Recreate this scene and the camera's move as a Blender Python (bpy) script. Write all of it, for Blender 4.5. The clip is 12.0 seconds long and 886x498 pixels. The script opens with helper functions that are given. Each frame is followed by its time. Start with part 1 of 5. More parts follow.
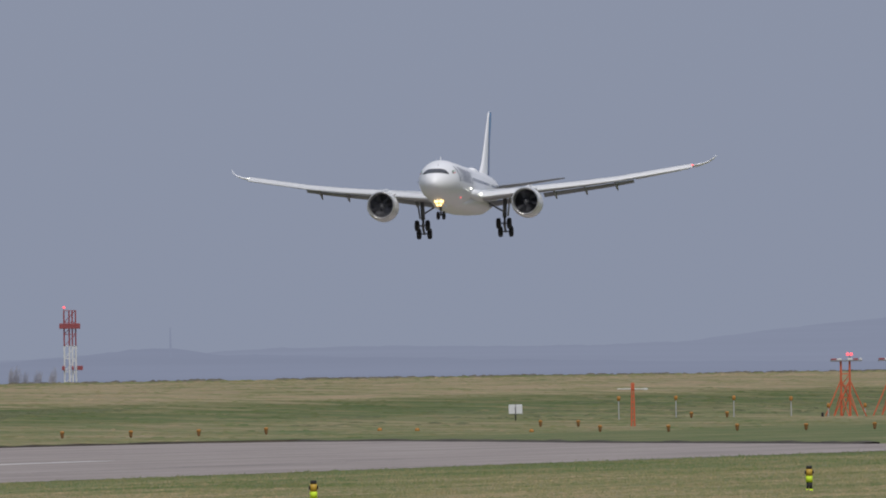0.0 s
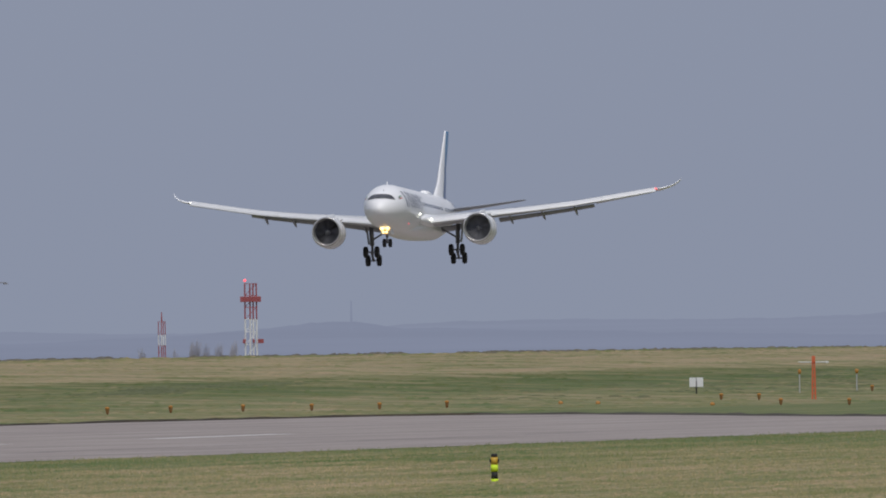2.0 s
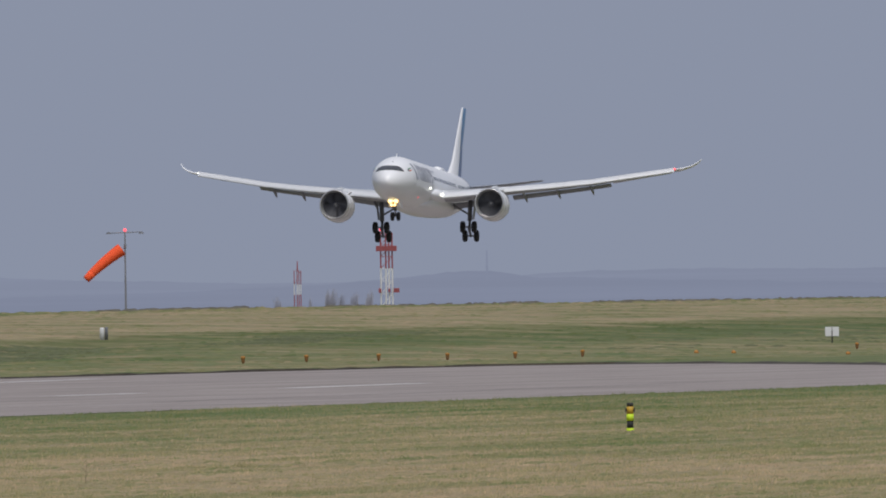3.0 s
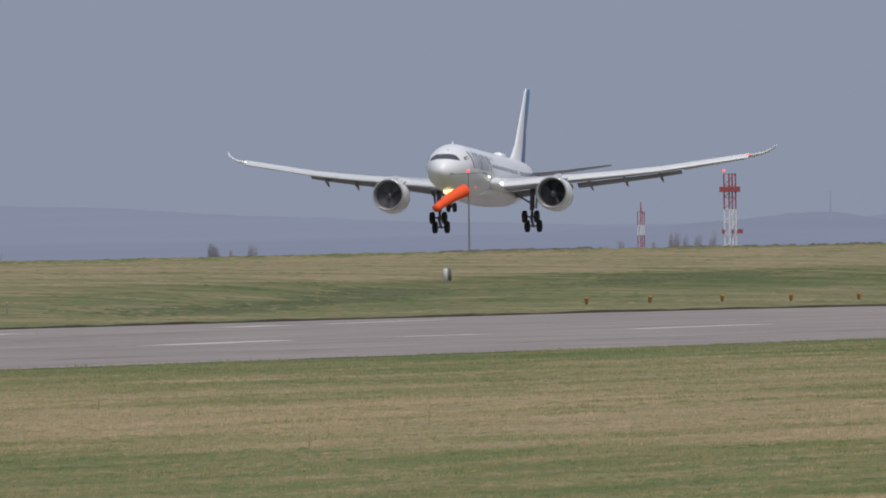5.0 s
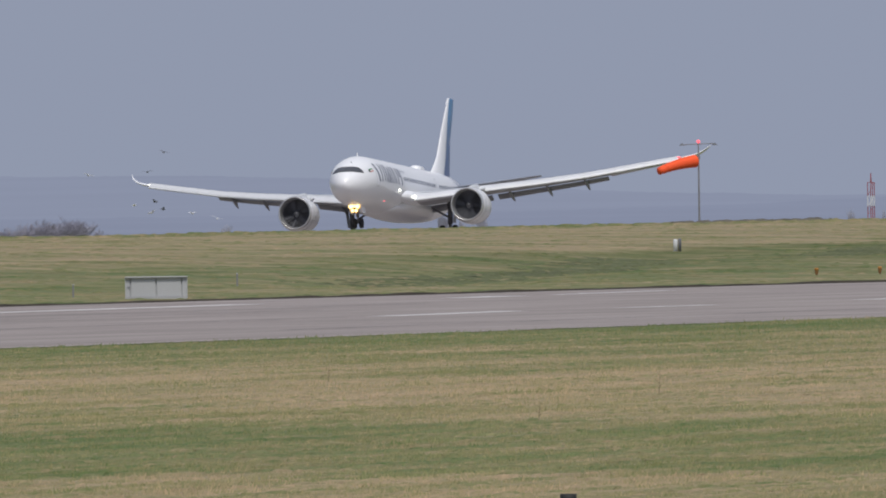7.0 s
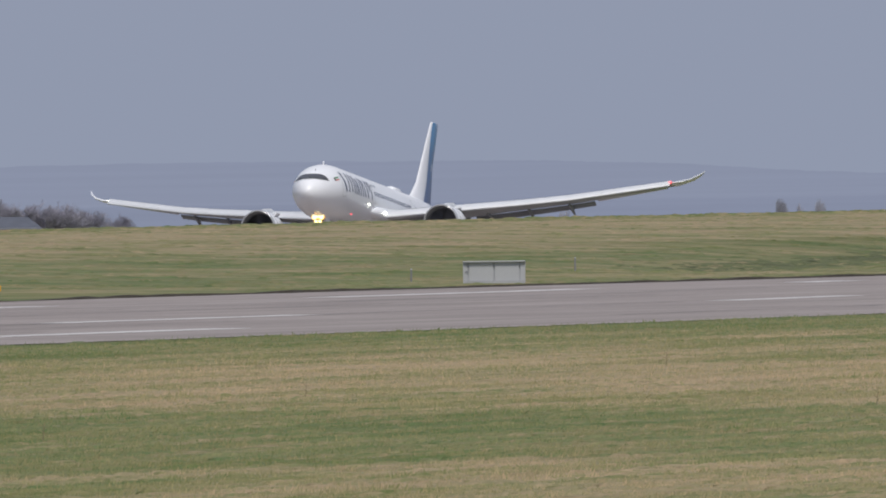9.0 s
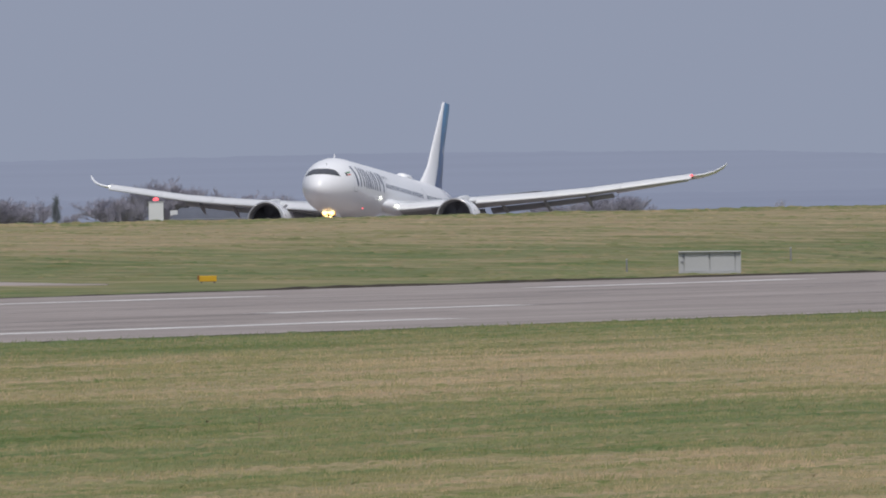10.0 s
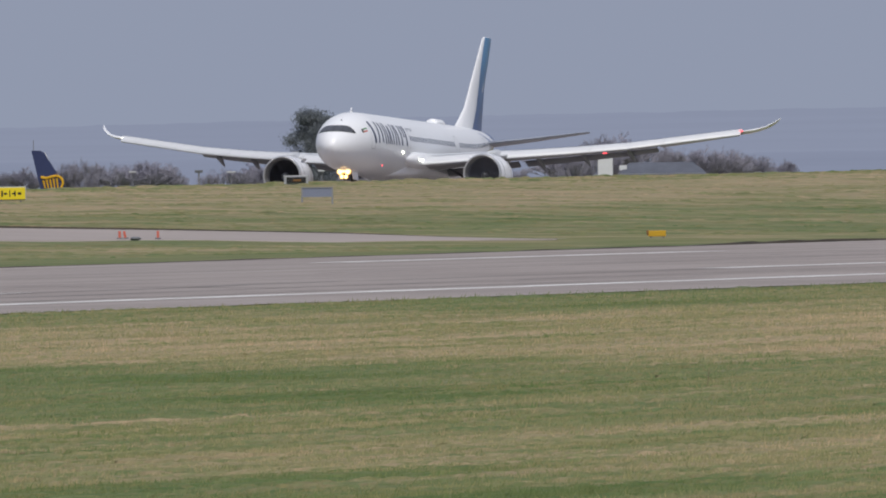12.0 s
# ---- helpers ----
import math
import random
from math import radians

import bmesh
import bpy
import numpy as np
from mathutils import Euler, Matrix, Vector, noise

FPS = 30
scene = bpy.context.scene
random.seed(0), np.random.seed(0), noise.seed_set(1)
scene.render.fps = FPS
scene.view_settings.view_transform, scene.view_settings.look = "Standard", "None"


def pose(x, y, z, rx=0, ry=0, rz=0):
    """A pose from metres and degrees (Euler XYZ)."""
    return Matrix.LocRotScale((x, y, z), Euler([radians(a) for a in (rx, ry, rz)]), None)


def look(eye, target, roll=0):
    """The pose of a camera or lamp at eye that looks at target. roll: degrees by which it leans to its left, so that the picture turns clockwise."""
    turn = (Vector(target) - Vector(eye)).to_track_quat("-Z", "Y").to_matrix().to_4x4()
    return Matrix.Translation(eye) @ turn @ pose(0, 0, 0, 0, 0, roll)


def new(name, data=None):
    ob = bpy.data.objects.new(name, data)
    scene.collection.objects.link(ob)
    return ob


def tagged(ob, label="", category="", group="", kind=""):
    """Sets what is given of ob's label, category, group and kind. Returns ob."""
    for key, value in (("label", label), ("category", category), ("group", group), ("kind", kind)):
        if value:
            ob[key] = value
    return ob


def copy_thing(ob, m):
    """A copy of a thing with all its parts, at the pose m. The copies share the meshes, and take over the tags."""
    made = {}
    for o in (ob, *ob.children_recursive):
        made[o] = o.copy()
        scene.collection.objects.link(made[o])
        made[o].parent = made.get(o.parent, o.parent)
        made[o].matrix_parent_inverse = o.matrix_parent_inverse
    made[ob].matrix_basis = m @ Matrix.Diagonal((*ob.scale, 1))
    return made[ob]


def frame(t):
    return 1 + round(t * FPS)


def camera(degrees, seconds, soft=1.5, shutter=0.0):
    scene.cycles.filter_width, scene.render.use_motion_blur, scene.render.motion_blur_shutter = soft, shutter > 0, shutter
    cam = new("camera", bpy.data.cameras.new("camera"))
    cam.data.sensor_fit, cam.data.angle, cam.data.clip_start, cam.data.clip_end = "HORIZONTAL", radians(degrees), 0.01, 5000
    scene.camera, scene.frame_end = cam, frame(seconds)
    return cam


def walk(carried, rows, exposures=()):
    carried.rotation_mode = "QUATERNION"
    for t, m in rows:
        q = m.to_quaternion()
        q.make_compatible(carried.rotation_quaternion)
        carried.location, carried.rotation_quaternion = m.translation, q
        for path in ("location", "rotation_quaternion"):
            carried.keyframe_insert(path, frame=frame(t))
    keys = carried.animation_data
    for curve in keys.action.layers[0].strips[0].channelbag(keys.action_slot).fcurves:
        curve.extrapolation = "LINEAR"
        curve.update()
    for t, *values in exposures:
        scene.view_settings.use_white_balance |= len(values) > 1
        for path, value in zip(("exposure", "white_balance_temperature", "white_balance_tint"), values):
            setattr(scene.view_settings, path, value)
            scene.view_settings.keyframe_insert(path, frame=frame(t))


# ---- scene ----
# ---- camera ----
EYE = (0.0, 0.0, 3.5)
cam = camera(2.3033, 12.0, soft=1.9)
ROLL = 0.8


def aim(yaw, pitch):
    """A camera pose turned yaw degrees to the left of +Y and pitch up, leaning a little to the right."""
    a, b = radians(yaw), radians(pitch)
    way = Vector((-math.sin(a) * math.cos(b), math.cos(a) * math.cos(b), math.sin(b)))
    return look(EYE, Vector(EYE) + way * 100, -ROLL)


PAN = [(0.0, 11.8140, 0.3292), (0.5, 11.9045, 0.3143), (1.0, 11.9583, 0.3069), (1.5, 12.0906, 0.2970), (2.0, 12.2850, 0.2659),
       (2.5, 12.4486, 0.1757), (2.7, 12.5246, 0.1547), (4.3, 13.1602, 0.0919), (4.5, 13.2573, 0.0797), (5.0, 13.5347, -0.0024),
       (5.5, 13.7309, -0.0577), (6.0, 13.8596, -0.0654), (6.5, 13.9573, -0.0704), (7.0, 14.1336, -0.0704), (7.2, 14.2042, -0.0724),
       (8.8, 14.9274, -0.0939), (9.0, 15.0127, -0.0985), (9.5, 15.2178, -0.1082), (10.0, 15.5734, -0.1164), (10.5, 15.9365, -0.1260),
       (11.0, 16.3000, -0.1724), (11.5, 16.5208, -0.1987), (12.0, 16.7429, -0.2176)]
walk(cam, [(t, aim(y, p)) for t, y, p in PAN], [(0.0, 0.015), (2.7, 0.015), (4.3, 0.02), (4.8, 0.03), (5.5, 0.085), (7.0, 0.16), (12.0, 0.165)])

# ---- light ----
world = bpy.data.worlds.new("world")
scene.world = world
world.use_nodes = True
wn, wl = world.node_tree.nodes, world.node_tree.links
SUN_ELEV, SUN_FROM = 58.0, Vector((0.42, -0.91, 0))
sky = wn.new("ShaderNodeTexSky")
sky.sky_type, sky.sun_disc = "NISHITA", False
sky.sun_elevation, sky.sun_rotation = radians(SUN_ELEV), math.atan2(SUN_FROM.x, SUN_FROM.y)
sky.dust_density = 4.0
cloud = wn.new("ShaderNodeRGB")
cloud.outputs[0].default_value = (2.66, 3.01, 3.98, 1)
veil = wn.new("ShaderNodeMix")
veil.data_type = "RGBA"
veil.inputs["Factor"].default_value = 0.93
wl.new(sky.outputs[0], veil.inputs["A"])
wl.new(cloud.outputs[0], veil.inputs["B"])
wl.new(veil.outputs["Result"], wn["Background"].inputs["Color"])
wn["Background"].inputs["Strength"].default_value = 0.1
sun = new("sun", bpy.data.lights.new("sun", "SUN"))
sun.data.energy, sun.data.angle, sun.data.color = 2.12, radians(12), (1.0, 0.95, 0.88)
sun.matrix_basis = look((0, 0, 0), -Vector((SUN_FROM.x, SUN_FROM.y, math.tan(radians(SUN_ELEV)))))


# ---- materials ----
def material(name, color, rough=0.6, metal=0.0, vary=0.12, scale=3.0, bump=0.0, glow=None, power=0.0, coat=0.0):
    """A surface with grain and soft stains at two scales."""
    m = bpy.data.materials.new(name)
    m.use_nodes = True
    n, l = m.node_tree.nodes, m.node_tree.links
    b = n["Principled BSDF"]
    b.inputs["Roughness"].default_value, b.inputs["Metallic"].default_value = rough, metal
    b.inputs["Coat Weight"].default_value = coat
    if glow:
        b.inputs["Base Color"].default_value = (*color, 1)
        b.inputs["Emission Color"].default_value, b.inputs["Emission Strength"].default_value = (*glow, 1), power
        return m
    tc = n.new("ShaderNodeTexCoord")
    big, small = n.new("ShaderNodeTexNoise"), n.new("ShaderNodeTexNoise")
    big.inputs["Scale"].default_value, small.inputs["Scale"].default_value = scale * 0.2, scale * 4
    big.inputs["Detail"].default_value, small.inputs["Detail"].default_value = 4, 3
    add = n.new("ShaderNodeMath")
    add.operation = "MULTIPLY_ADD"
    add.inputs[1].default_value = 0.5
    ramp = n.new("ShaderNodeMapRange")
    ramp.inputs["From Min"].default_value, ramp.inputs["From Max"].default_value = 0.45, 1.05
    ramp.inputs["To Min"].default_value, ramp.inputs["To Max"].default_value = 1 - vary, 1 + vary
    mul = n.new("ShaderNodeMix")
    mul.data_type, mul.blend_type = "RGBA", "MULTIPLY"
    mul.inputs["Factor"].default_value = 1
    mul.inputs["A"].default_value = (*color, 1)
    for t in (big, small):
        l.new(tc.outputs["Object"], t.inputs["Vector"])
    l.new(small.outputs["Fac"], add.inputs[0])
    l.new(big.outputs["Fac"], add.inputs[2])
    l.new(add.outputs[0], ramp.inputs["Value"])
    l.new(ramp.outputs[0], mul.inputs["B"])
    l.new(mul.outputs["Result"], b.inputs["Base Color"])
    if bump:
        bp = n.new("ShaderNodeBump")
        bp.inputs["Strength"].default_value, bp.inputs["Distance"].default_value = bump, 0.02
        l.new(small.outputs["Fac"], bp.inputs["Height"])
        l.new(bp.outputs[0], b.inputs["Normal"])
    return m


def noise_node(n, l, source, size, detail=4.0, rough=0.55):
    """Noise whose lumps measure size metres along x and y."""
    mp = n.new("ShaderNodeMapping")
    mp.inputs["Scale"].default_value = (1 / size[0], 1 / size[1], 1)
    tx = n.new("ShaderNodeTexNoise")
    tx.inputs["Scale"].default_value, tx.inputs["Detail"].default_value, tx.inputs["Roughness"].default_value = 1, detail, rough
    l.new(source, mp.inputs["Vector"])
    l.new(mp.outputs[0], tx.inputs["Vector"])
    return tx.outputs["Fac"]


def ramp_node(n, l, source, stops):
    r = n.new("ShaderNodeValToRGB")
    while len(r.color_ramp.elements) < len(stops):
        r.color_ramp.elements.new(0.5)
    for e, (p, c) in zip(r.color_ramp.elements, stops):
        e.position, e.color = p, (*c, 1)
    l.new(source, r.inputs["Fac"])
    return r.outputs["Color"]


def mix_node(n, l, kind, fac, a, b):
    m = n.new("ShaderNodeMix")
    m.data_type, m.blend_type = "RGBA", kind
    for key, v in (("Factor", fac), ("A", a), ("B", b)):
        if isinstance(v, (int, float)):
            m.inputs[key].default_value = v
        elif isinstance(v, tuple):
            m.inputs[key].default_value = (*v, 1)
        else:
            l.new(v, m.inputs[key])
    return m.outputs["Result"]


def grass_material(name="winter_grass", blades=False):
    """Winter grass: green mown swathes along the runway, straw between them, tufts and fine grain."""
    m = bpy.data.materials.new(name)
    m.use_nodes = True
    n, l = m.node_tree.nodes, m.node_tree.links
    tc = n.new("ShaderNodeTexCoord")
    src = tc.outputs["Object"]
    # on the bank the sward grows in broad patches along the slope, on the level in fine clumps
    parts = n.new("ShaderNodeSeparateXYZ")
    l.new(src, parts.inputs[0])

    def sums(op, a, b, c=0.0):
        k = n.new("ShaderNodeMath")
        k.operation = op
        for slot, val in zip(k.inputs, (a, b, c)):
            if isinstance(val, (int, float)):
                slot.default_value = val
            else:
                l.new(val, slot)
        return k.outputs[0]

    level = sums("MAXIMUM", parts.outputs["X"], -262.0)
    slope = sums("MINIMUM", sums("ADD", parts.outputs["X"], 262.0), 0.0)
    on_bank = sums("LESS_THAN", parts.outputs["X"], -262.0)
    joined = n.new("ShaderNodeCombineXYZ")
    l.new(sums("MULTIPLY_ADD", slope, 0.09, level), joined.inputs["X"])
    l.new(sums("MULTIPLY", parts.outputs["Y"], sums("MULTIPLY_ADD", on_bank, 2.4, 1.0)), joined.inputs["Y"])
    clumps = joined.outputs[0]
    swathe = noise_node(n, l, src, (7, 60), 3)
    patch = noise_node(n, l, clumps, (2.6, 42), 5, 0.62)
    tuft = noise_node(n, l, clumps, (0.45, 19), 4, 0.65)
    grain = noise_node(n, l, clumps, (0.10, 8), 3, 0.6)
    sep = n.new("ShaderNodeSeparateXYZ")
    l.new(src, sep.inputs[0])
    across = n.new("ShaderNodeMapRange")
    across.inputs["From Min"].default_value, across.inputs["From Max"].default_value = -420, -60
    l.new(sep.outputs["X"], across.inputs["Value"])
    # broad bands across the field: 0 straw, 1 green
    belt = ramp_node(n, l, across.outputs[0], BELTS)
    along = n.new("ShaderNodeMapRange")
    along.inputs["From Min"].default_value, along.inputs["From Max"].default_value = 200, 700
    wave = n.new("ShaderNodeMath")
    wave.operation = "MULTIPLY_ADD"
    wave.inputs[1].default_value = 60
    l.new(swathe, wave.inputs[0])
    l.new(sep.outputs["Y"], wave.inputs[2])
    l.new(wave.outputs[0], along.inputs["Value"])
    near = ramp_node(n, l, along.outputs[0], SWATHES)
    # the sward grows greener towards the far corner of the field
    slant = n.new("ShaderNodeMath")
    slant.operation = "MULTIPLY_ADD"
    slant.inputs[1].default_value = 0.3
    l.new(sep.outputs["Y"], slant.inputs[0])
    l.new(sep.outputs["X"], slant.inputs[2])
    lush = n.new("ShaderNodeMapRange")
    for key, v in (("From Min", 22), ("From Max", -8), ("To Min", -0.045), ("To Max", 0.055)):
        lush.inputs[key].default_value = v
    l.new(slant.outputs[0], lush.inputs["Value"])
    total = n.new("ShaderNodeMath")
    total.operation = "ADD"
    l.new(near, total.inputs[0])
    l.new(lush.outputs[0], total.inputs[1])
    near = total.outputs[0]
    belt = mix_node(n, l, "MIX", ramp_node(n, l, across.outputs[0], [(0.745, g1(0.0)), (0.775, g1(0.85))]), belt, near)
    mix1 = mix_node(n, l, "MIX", 0.20, belt, swathe)
    mix2 = mix_node(n, l, "MIX", 0.36, mix1, patch)
    mix3 = mix_node(n, l, "MIX", 0.38, mix2, tuft)
    col = ramp_node(n, l, mix3, GRASS)
    col = mix_node(n, l, "MULTIPLY", 0.8, col, ramp_node(n, l, grain, [(0.3, (0.80, 0.80, 0.78)), (0.7, (1.2, 1.18, 1.15))]))
    col = mix_node(n, l, "MULTIPLY", 0.8, col, ramp_node(n, l, tuft, [(0.3, (0.64, 0.68, 0.60)), (0.5, (1.0, 1.0, 1.0)), (0.68, (1.26, 1.20, 1.18))]))
    if blades:
        geo = n.new("ShaderNodeNewGeometry")
        col = mix_node(n, l, "MULTIPLY", 0.9, col, ramp_node(n, l, geo.outputs["Random Per Island"], ISLANDS[name]))
    # shade of the steeper upper bank painted along its foot, darker and greener
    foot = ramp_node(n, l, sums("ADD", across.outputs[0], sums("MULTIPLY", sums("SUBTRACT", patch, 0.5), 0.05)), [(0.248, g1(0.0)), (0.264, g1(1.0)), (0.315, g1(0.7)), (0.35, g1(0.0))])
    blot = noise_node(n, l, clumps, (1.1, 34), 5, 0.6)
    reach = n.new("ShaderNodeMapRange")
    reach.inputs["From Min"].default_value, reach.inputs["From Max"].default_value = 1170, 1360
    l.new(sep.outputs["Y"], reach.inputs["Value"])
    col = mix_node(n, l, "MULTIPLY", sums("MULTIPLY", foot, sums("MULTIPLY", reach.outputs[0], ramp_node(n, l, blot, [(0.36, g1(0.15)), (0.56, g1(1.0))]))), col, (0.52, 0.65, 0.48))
    damp = noise_node(n, l, src, (5, 34), 4)
    col = mix_node(n, l, "MULTIPLY", 1.0, col, ramp_node(n, l, damp, [(0.52, (1.0, 1.0, 1.0)), (0.62, (0.84, 0.90, 0.80)), (0.75, (0.74, 0.83, 0.70))]))
    b = n["Principled BSDF"]
    b.inputs["Roughness"].default_value = 0.95
    b.inputs["Specular IOR Level"].default_value = 0.1
    l.new(col, b.inputs["Base Color"])
    bp = n.new("ShaderNodeBump")
    bp.inputs["Strength"].default_value, bp.inputs["Distance"].default_value = 0.5, 0.06
    l.new(tuft, bp.inputs["Height"])
    l.new(bp.outputs[0], b.inputs["Normal"])
    return m


def g1(v):
    return (v, v, v)


# along the line from the bank's top (0) to the near field (1)
SWATHES = [(0.06, g1(0.63)), (0.12, g1(0.60)), (0.155, g1(0.46)), (0.235, g1(0.42)), (0.26, g1(0.61)), (0.39, g1(0.61)), (0.43, g1(0.39)), (0.60, g1(0.39)), (0.68, g1(0.51)), (1.0, g1(0.55))]
BELTS = [(0.0, g1(0.54)), (0.05, g1(0.54)), (0.10, g1(0.41)), (0.25, g1(0.42)), (0.30, g1(0.56)), (0.37, g1(0.54)), (0.41, g1(0.50)), (0.45, g1(0.64)), (0.70, g1(0.62)), (0.715, g1(0.60)), (0.745, g1(0.55)), (0.775, g1(0.42)),
         (0.845, g1(0.38)), (0.865, g1(0.54)), (0.905, g1(0.56)), (0.925, g1(0.42)), (0.955, g1(0.42)), (0.985, g1(0.60))]
GRASS = [(0.425, (0.375, 0.292, 0.196)), (0.465, (0.305, 0.255, 0.160)), (0.50, (0.215, 0.205, 0.108)), (0.535, (0.150, 0.172, 0.083)), (0.59, (0.100, 0.142, 0.062))]


def tarmac_material():
    m = bpy.data.materials.new("worn_tarmac")
    m.use_nodes = True
    n, l = m.node_tree.nodes, m.node_tree.links
    tc = n.new("ShaderNodeTexCoord")
    src = tc.outputs["Object"]
    streak = noise_node(n, l, src, (2.0, 150), 6, 0.72)
    stain = noise_node(n, l, src, (5, 30), 4)
    grain = noise_node(n, l, src, (0.3, 1.2), 2)
    f = mix_node(n, l, "MIX", 0.45, streak, stain)
    col = ramp_node(n, l, f, [(0.34, (0.228, 0.202, 0.190)), (0.5, (0.306, 0.270, 0.256)), (0.64, (0.364, 0.325, 0.308))])
    col = mix_node(n, l, "MULTIPLY", 0.6, col, ramp_node(n, l, grain, [(0.3, g1(0.85)), (0.7, g1(1.12))]))
    b = n["Principled BSDF"]
    b.inputs["Roughness"].default_value = 0.9
    b.inputs["Specular IOR Level"].default_value = 0.15
    l.new(col, b.inputs["Base Color"])
    return m


def paint_line_material():
    m = bpy.data.materials.new("worn_line_paint")
    m.use_nodes = True
    n, l = m.node_tree.nodes, m.node_tree.links
    tc = n.new("ShaderNodeTexCoord")
    f = noise_node(n, l, tc.outputs["Object"], (0.4, 9), 5, 0.7)
    col = ramp_node(n, l, f, [(0.34, (0.30, 0.27, 0.26)), (0.46, (0.56, 0.54, 0.53)), (0.6, (0.78, 0.77, 0.76))])
    l.new(col, n["Principled BSDF"].inputs["Base Color"])
    n["Principled BSDF"].inputs["Roughness"].default_value = 0.8
    return m


# how far single hummocks and blades differ from the sward
ISLANDS = {"grass_tufts": [(0.0, (0.86, 0.91, 0.84)), (0.5, (1.0, 1.0, 1.0)), (1.0, (1.14, 1.09, 1.06))],
           "grass_blades": [(0.0, (0.74, 0.80, 0.70)), (0.3, (0.94, 0.98, 0.90)), (0.7, (1.10, 1.06, 1.02)), (1.0, (1.40, 1.30, 1.24))]}
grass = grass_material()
shaded_lush_green = material("shaded_lush_grass", (0.102, 0.116, 0.050), 0.95, vary=0.35, scale=0.6)
blade_grass = grass_material("grass_blades", True)
grass_blades = grass_material("grass_tufts", True)
tarmac = tarmac_material()
concrete = material("pinkish_concrete", (0.34, 0.295, 0.275), 0.9, vary=0.12, scale=0.4)
line_paint = paint_line_material()
tar = material("tar_seam", (0.165, 0.148, 0.142), 0.8, vary=0.2)
panel_grey = material("light_panel_grey", (0.47, 0.48, 0.50), 0.55, vary=0.08)
dry_stalk = material("dry_stalk", (0.24, 0.20, 0.12), 0.9, vary=0.2)
soil = material("dark_soil", (0.055, 0.045, 0.032), 0.95, vary=0.4, scale=0.6)
white_skin = material("white_aircraft_paint", (0.89, 0.90, 0.93), 0.38, vary=0.03, scale=0.5, coat=0.3)
tail_grey = material("tailplane_grey", (0.28, 0.31, 0.38), 0.4, vary=0.08)
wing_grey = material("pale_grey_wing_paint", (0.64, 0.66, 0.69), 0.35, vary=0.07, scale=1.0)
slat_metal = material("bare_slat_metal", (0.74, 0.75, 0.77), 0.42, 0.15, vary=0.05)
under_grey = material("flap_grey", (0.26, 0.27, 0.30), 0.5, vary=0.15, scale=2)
underside_shade = material("wing_underside_shade", (0.36, 0.37, 0.40), 0.5, vary=0.12, scale=1.5)
pane_glass = material("tinted_cockpit_glass", (0.09, 0.095, 0.11), 0.25, vary=0.1)
dark_glass = material("dark_cockpit_glass", (0.02, 0.022, 0.027), 0.3, vary=0.1)
window_dark = material("dark_cabin_glass", (0.16, 0.18, 0.23), 0.2, vary=0.1)
title_blue = material("dark_blue_titles", (0.035, 0.05, 0.12), 0.35, vary=0.1)


def tail_paint_material():
    """Glossy livery paint that fades from navy at the root to sky blue at the tip."""
    m = bpy.data.materials.new("fading_blue_tail_paint")
    m.use_nodes = True
    n, l = m.node_tree.nodes, m.node_tree.links
    sep = n.new("ShaderNodeSeparateXYZ")
    l.new(n.new("ShaderNodeTexCoord").outputs["Object"], sep.inputs[0])
    up = n.new("ShaderNodeMapRange")
    up.inputs["From Min"].default_value, up.inputs["From Max"].default_value = 7.0, 17.5
    l.new(sep.outputs["Z"], up.inputs["Value"])
    l.new(ramp_node(n, l, up.outputs[0], [(0.15, (0.045, 0.095, 0.26)), (0.5, (0.05, 0.15, 0.37)), (0.8, (0.07, 0.26, 0.52))]), n["Principled BSDF"].inputs["Base Color"])
    n["Principled BSDF"].inputs["Roughness"].default_value = 0.3
    return m


tail_blue = tail_paint_material()
tail_navy = material("deep_blue_tail_paint", (0.04, 0.085, 0.24), 0.3, vary=0.12, scale=0.6)
lip_metal = material("polished_inlet_lip", (0.60, 0.60, 0.60), 0.32, 0.7, vary=0.06)
duct_dark = material("dark_inlet_duct", (0.20, 0.205, 0.225), 0.5, vary=0.2)
blade_dark = material("fan_blade_titanium", (0.205, 0.21, 0.235), 0.7, 0.0, vary=0.2)
rubber = material("tyre_rubber", (0.022, 0.022, 0.024), 0.85, vary=0.2)
strut_grey = material("gear_strut_grey", (0.16, 0.165, 0.18), 0.5, 0.2, vary=0.15)
hub_grey = material("wheel_hub_grey", (0.28, 0.29, 0.30), 0.5, 0.3)
lamp_warm = material("warm_lamp_glow", (1, 0.8, 0.5), glow=(1.0, 0.50, 0.10), power=1.25)
lamp_hot = material("hot_lamp_core", (1, 0.9, 0.7), glow=(1.0, 0.80, 0.36), power=2.2)
lamp_white = material("white_lamp", (1, 1, 0.9), glow=(1.0, 1.0, 0.85), power=2.4)
lamp_red = material("red_lamp", (1, 0.1, 0.1), glow=(1.0, 0.09, 0.12), power=1.7)
red_paint = material("faded_red_paint", (0.31, 0.075, 0.085), 0.6, vary=0.15)
white_paint = material("white_mast_paint", (0.70, 0.70, 0.70), 0.6, vary=0.1)
orange_paint = material("orange_frame_paint", (0.62, 0.13, 0.055), 0.6, vary=0.15)
sock_cloth = material("orange_windsock_cloth", (1.0, 0.115, 0.03), 0.8, vary=0.06)
pole_grey = material("weathered_pole_grey", (0.23, 0.23, 0.25), 0.6, vary=0.15)
amber = material("amber_light_body", (0.42, 0.19, 0.035), 0.5, vary=0.15)
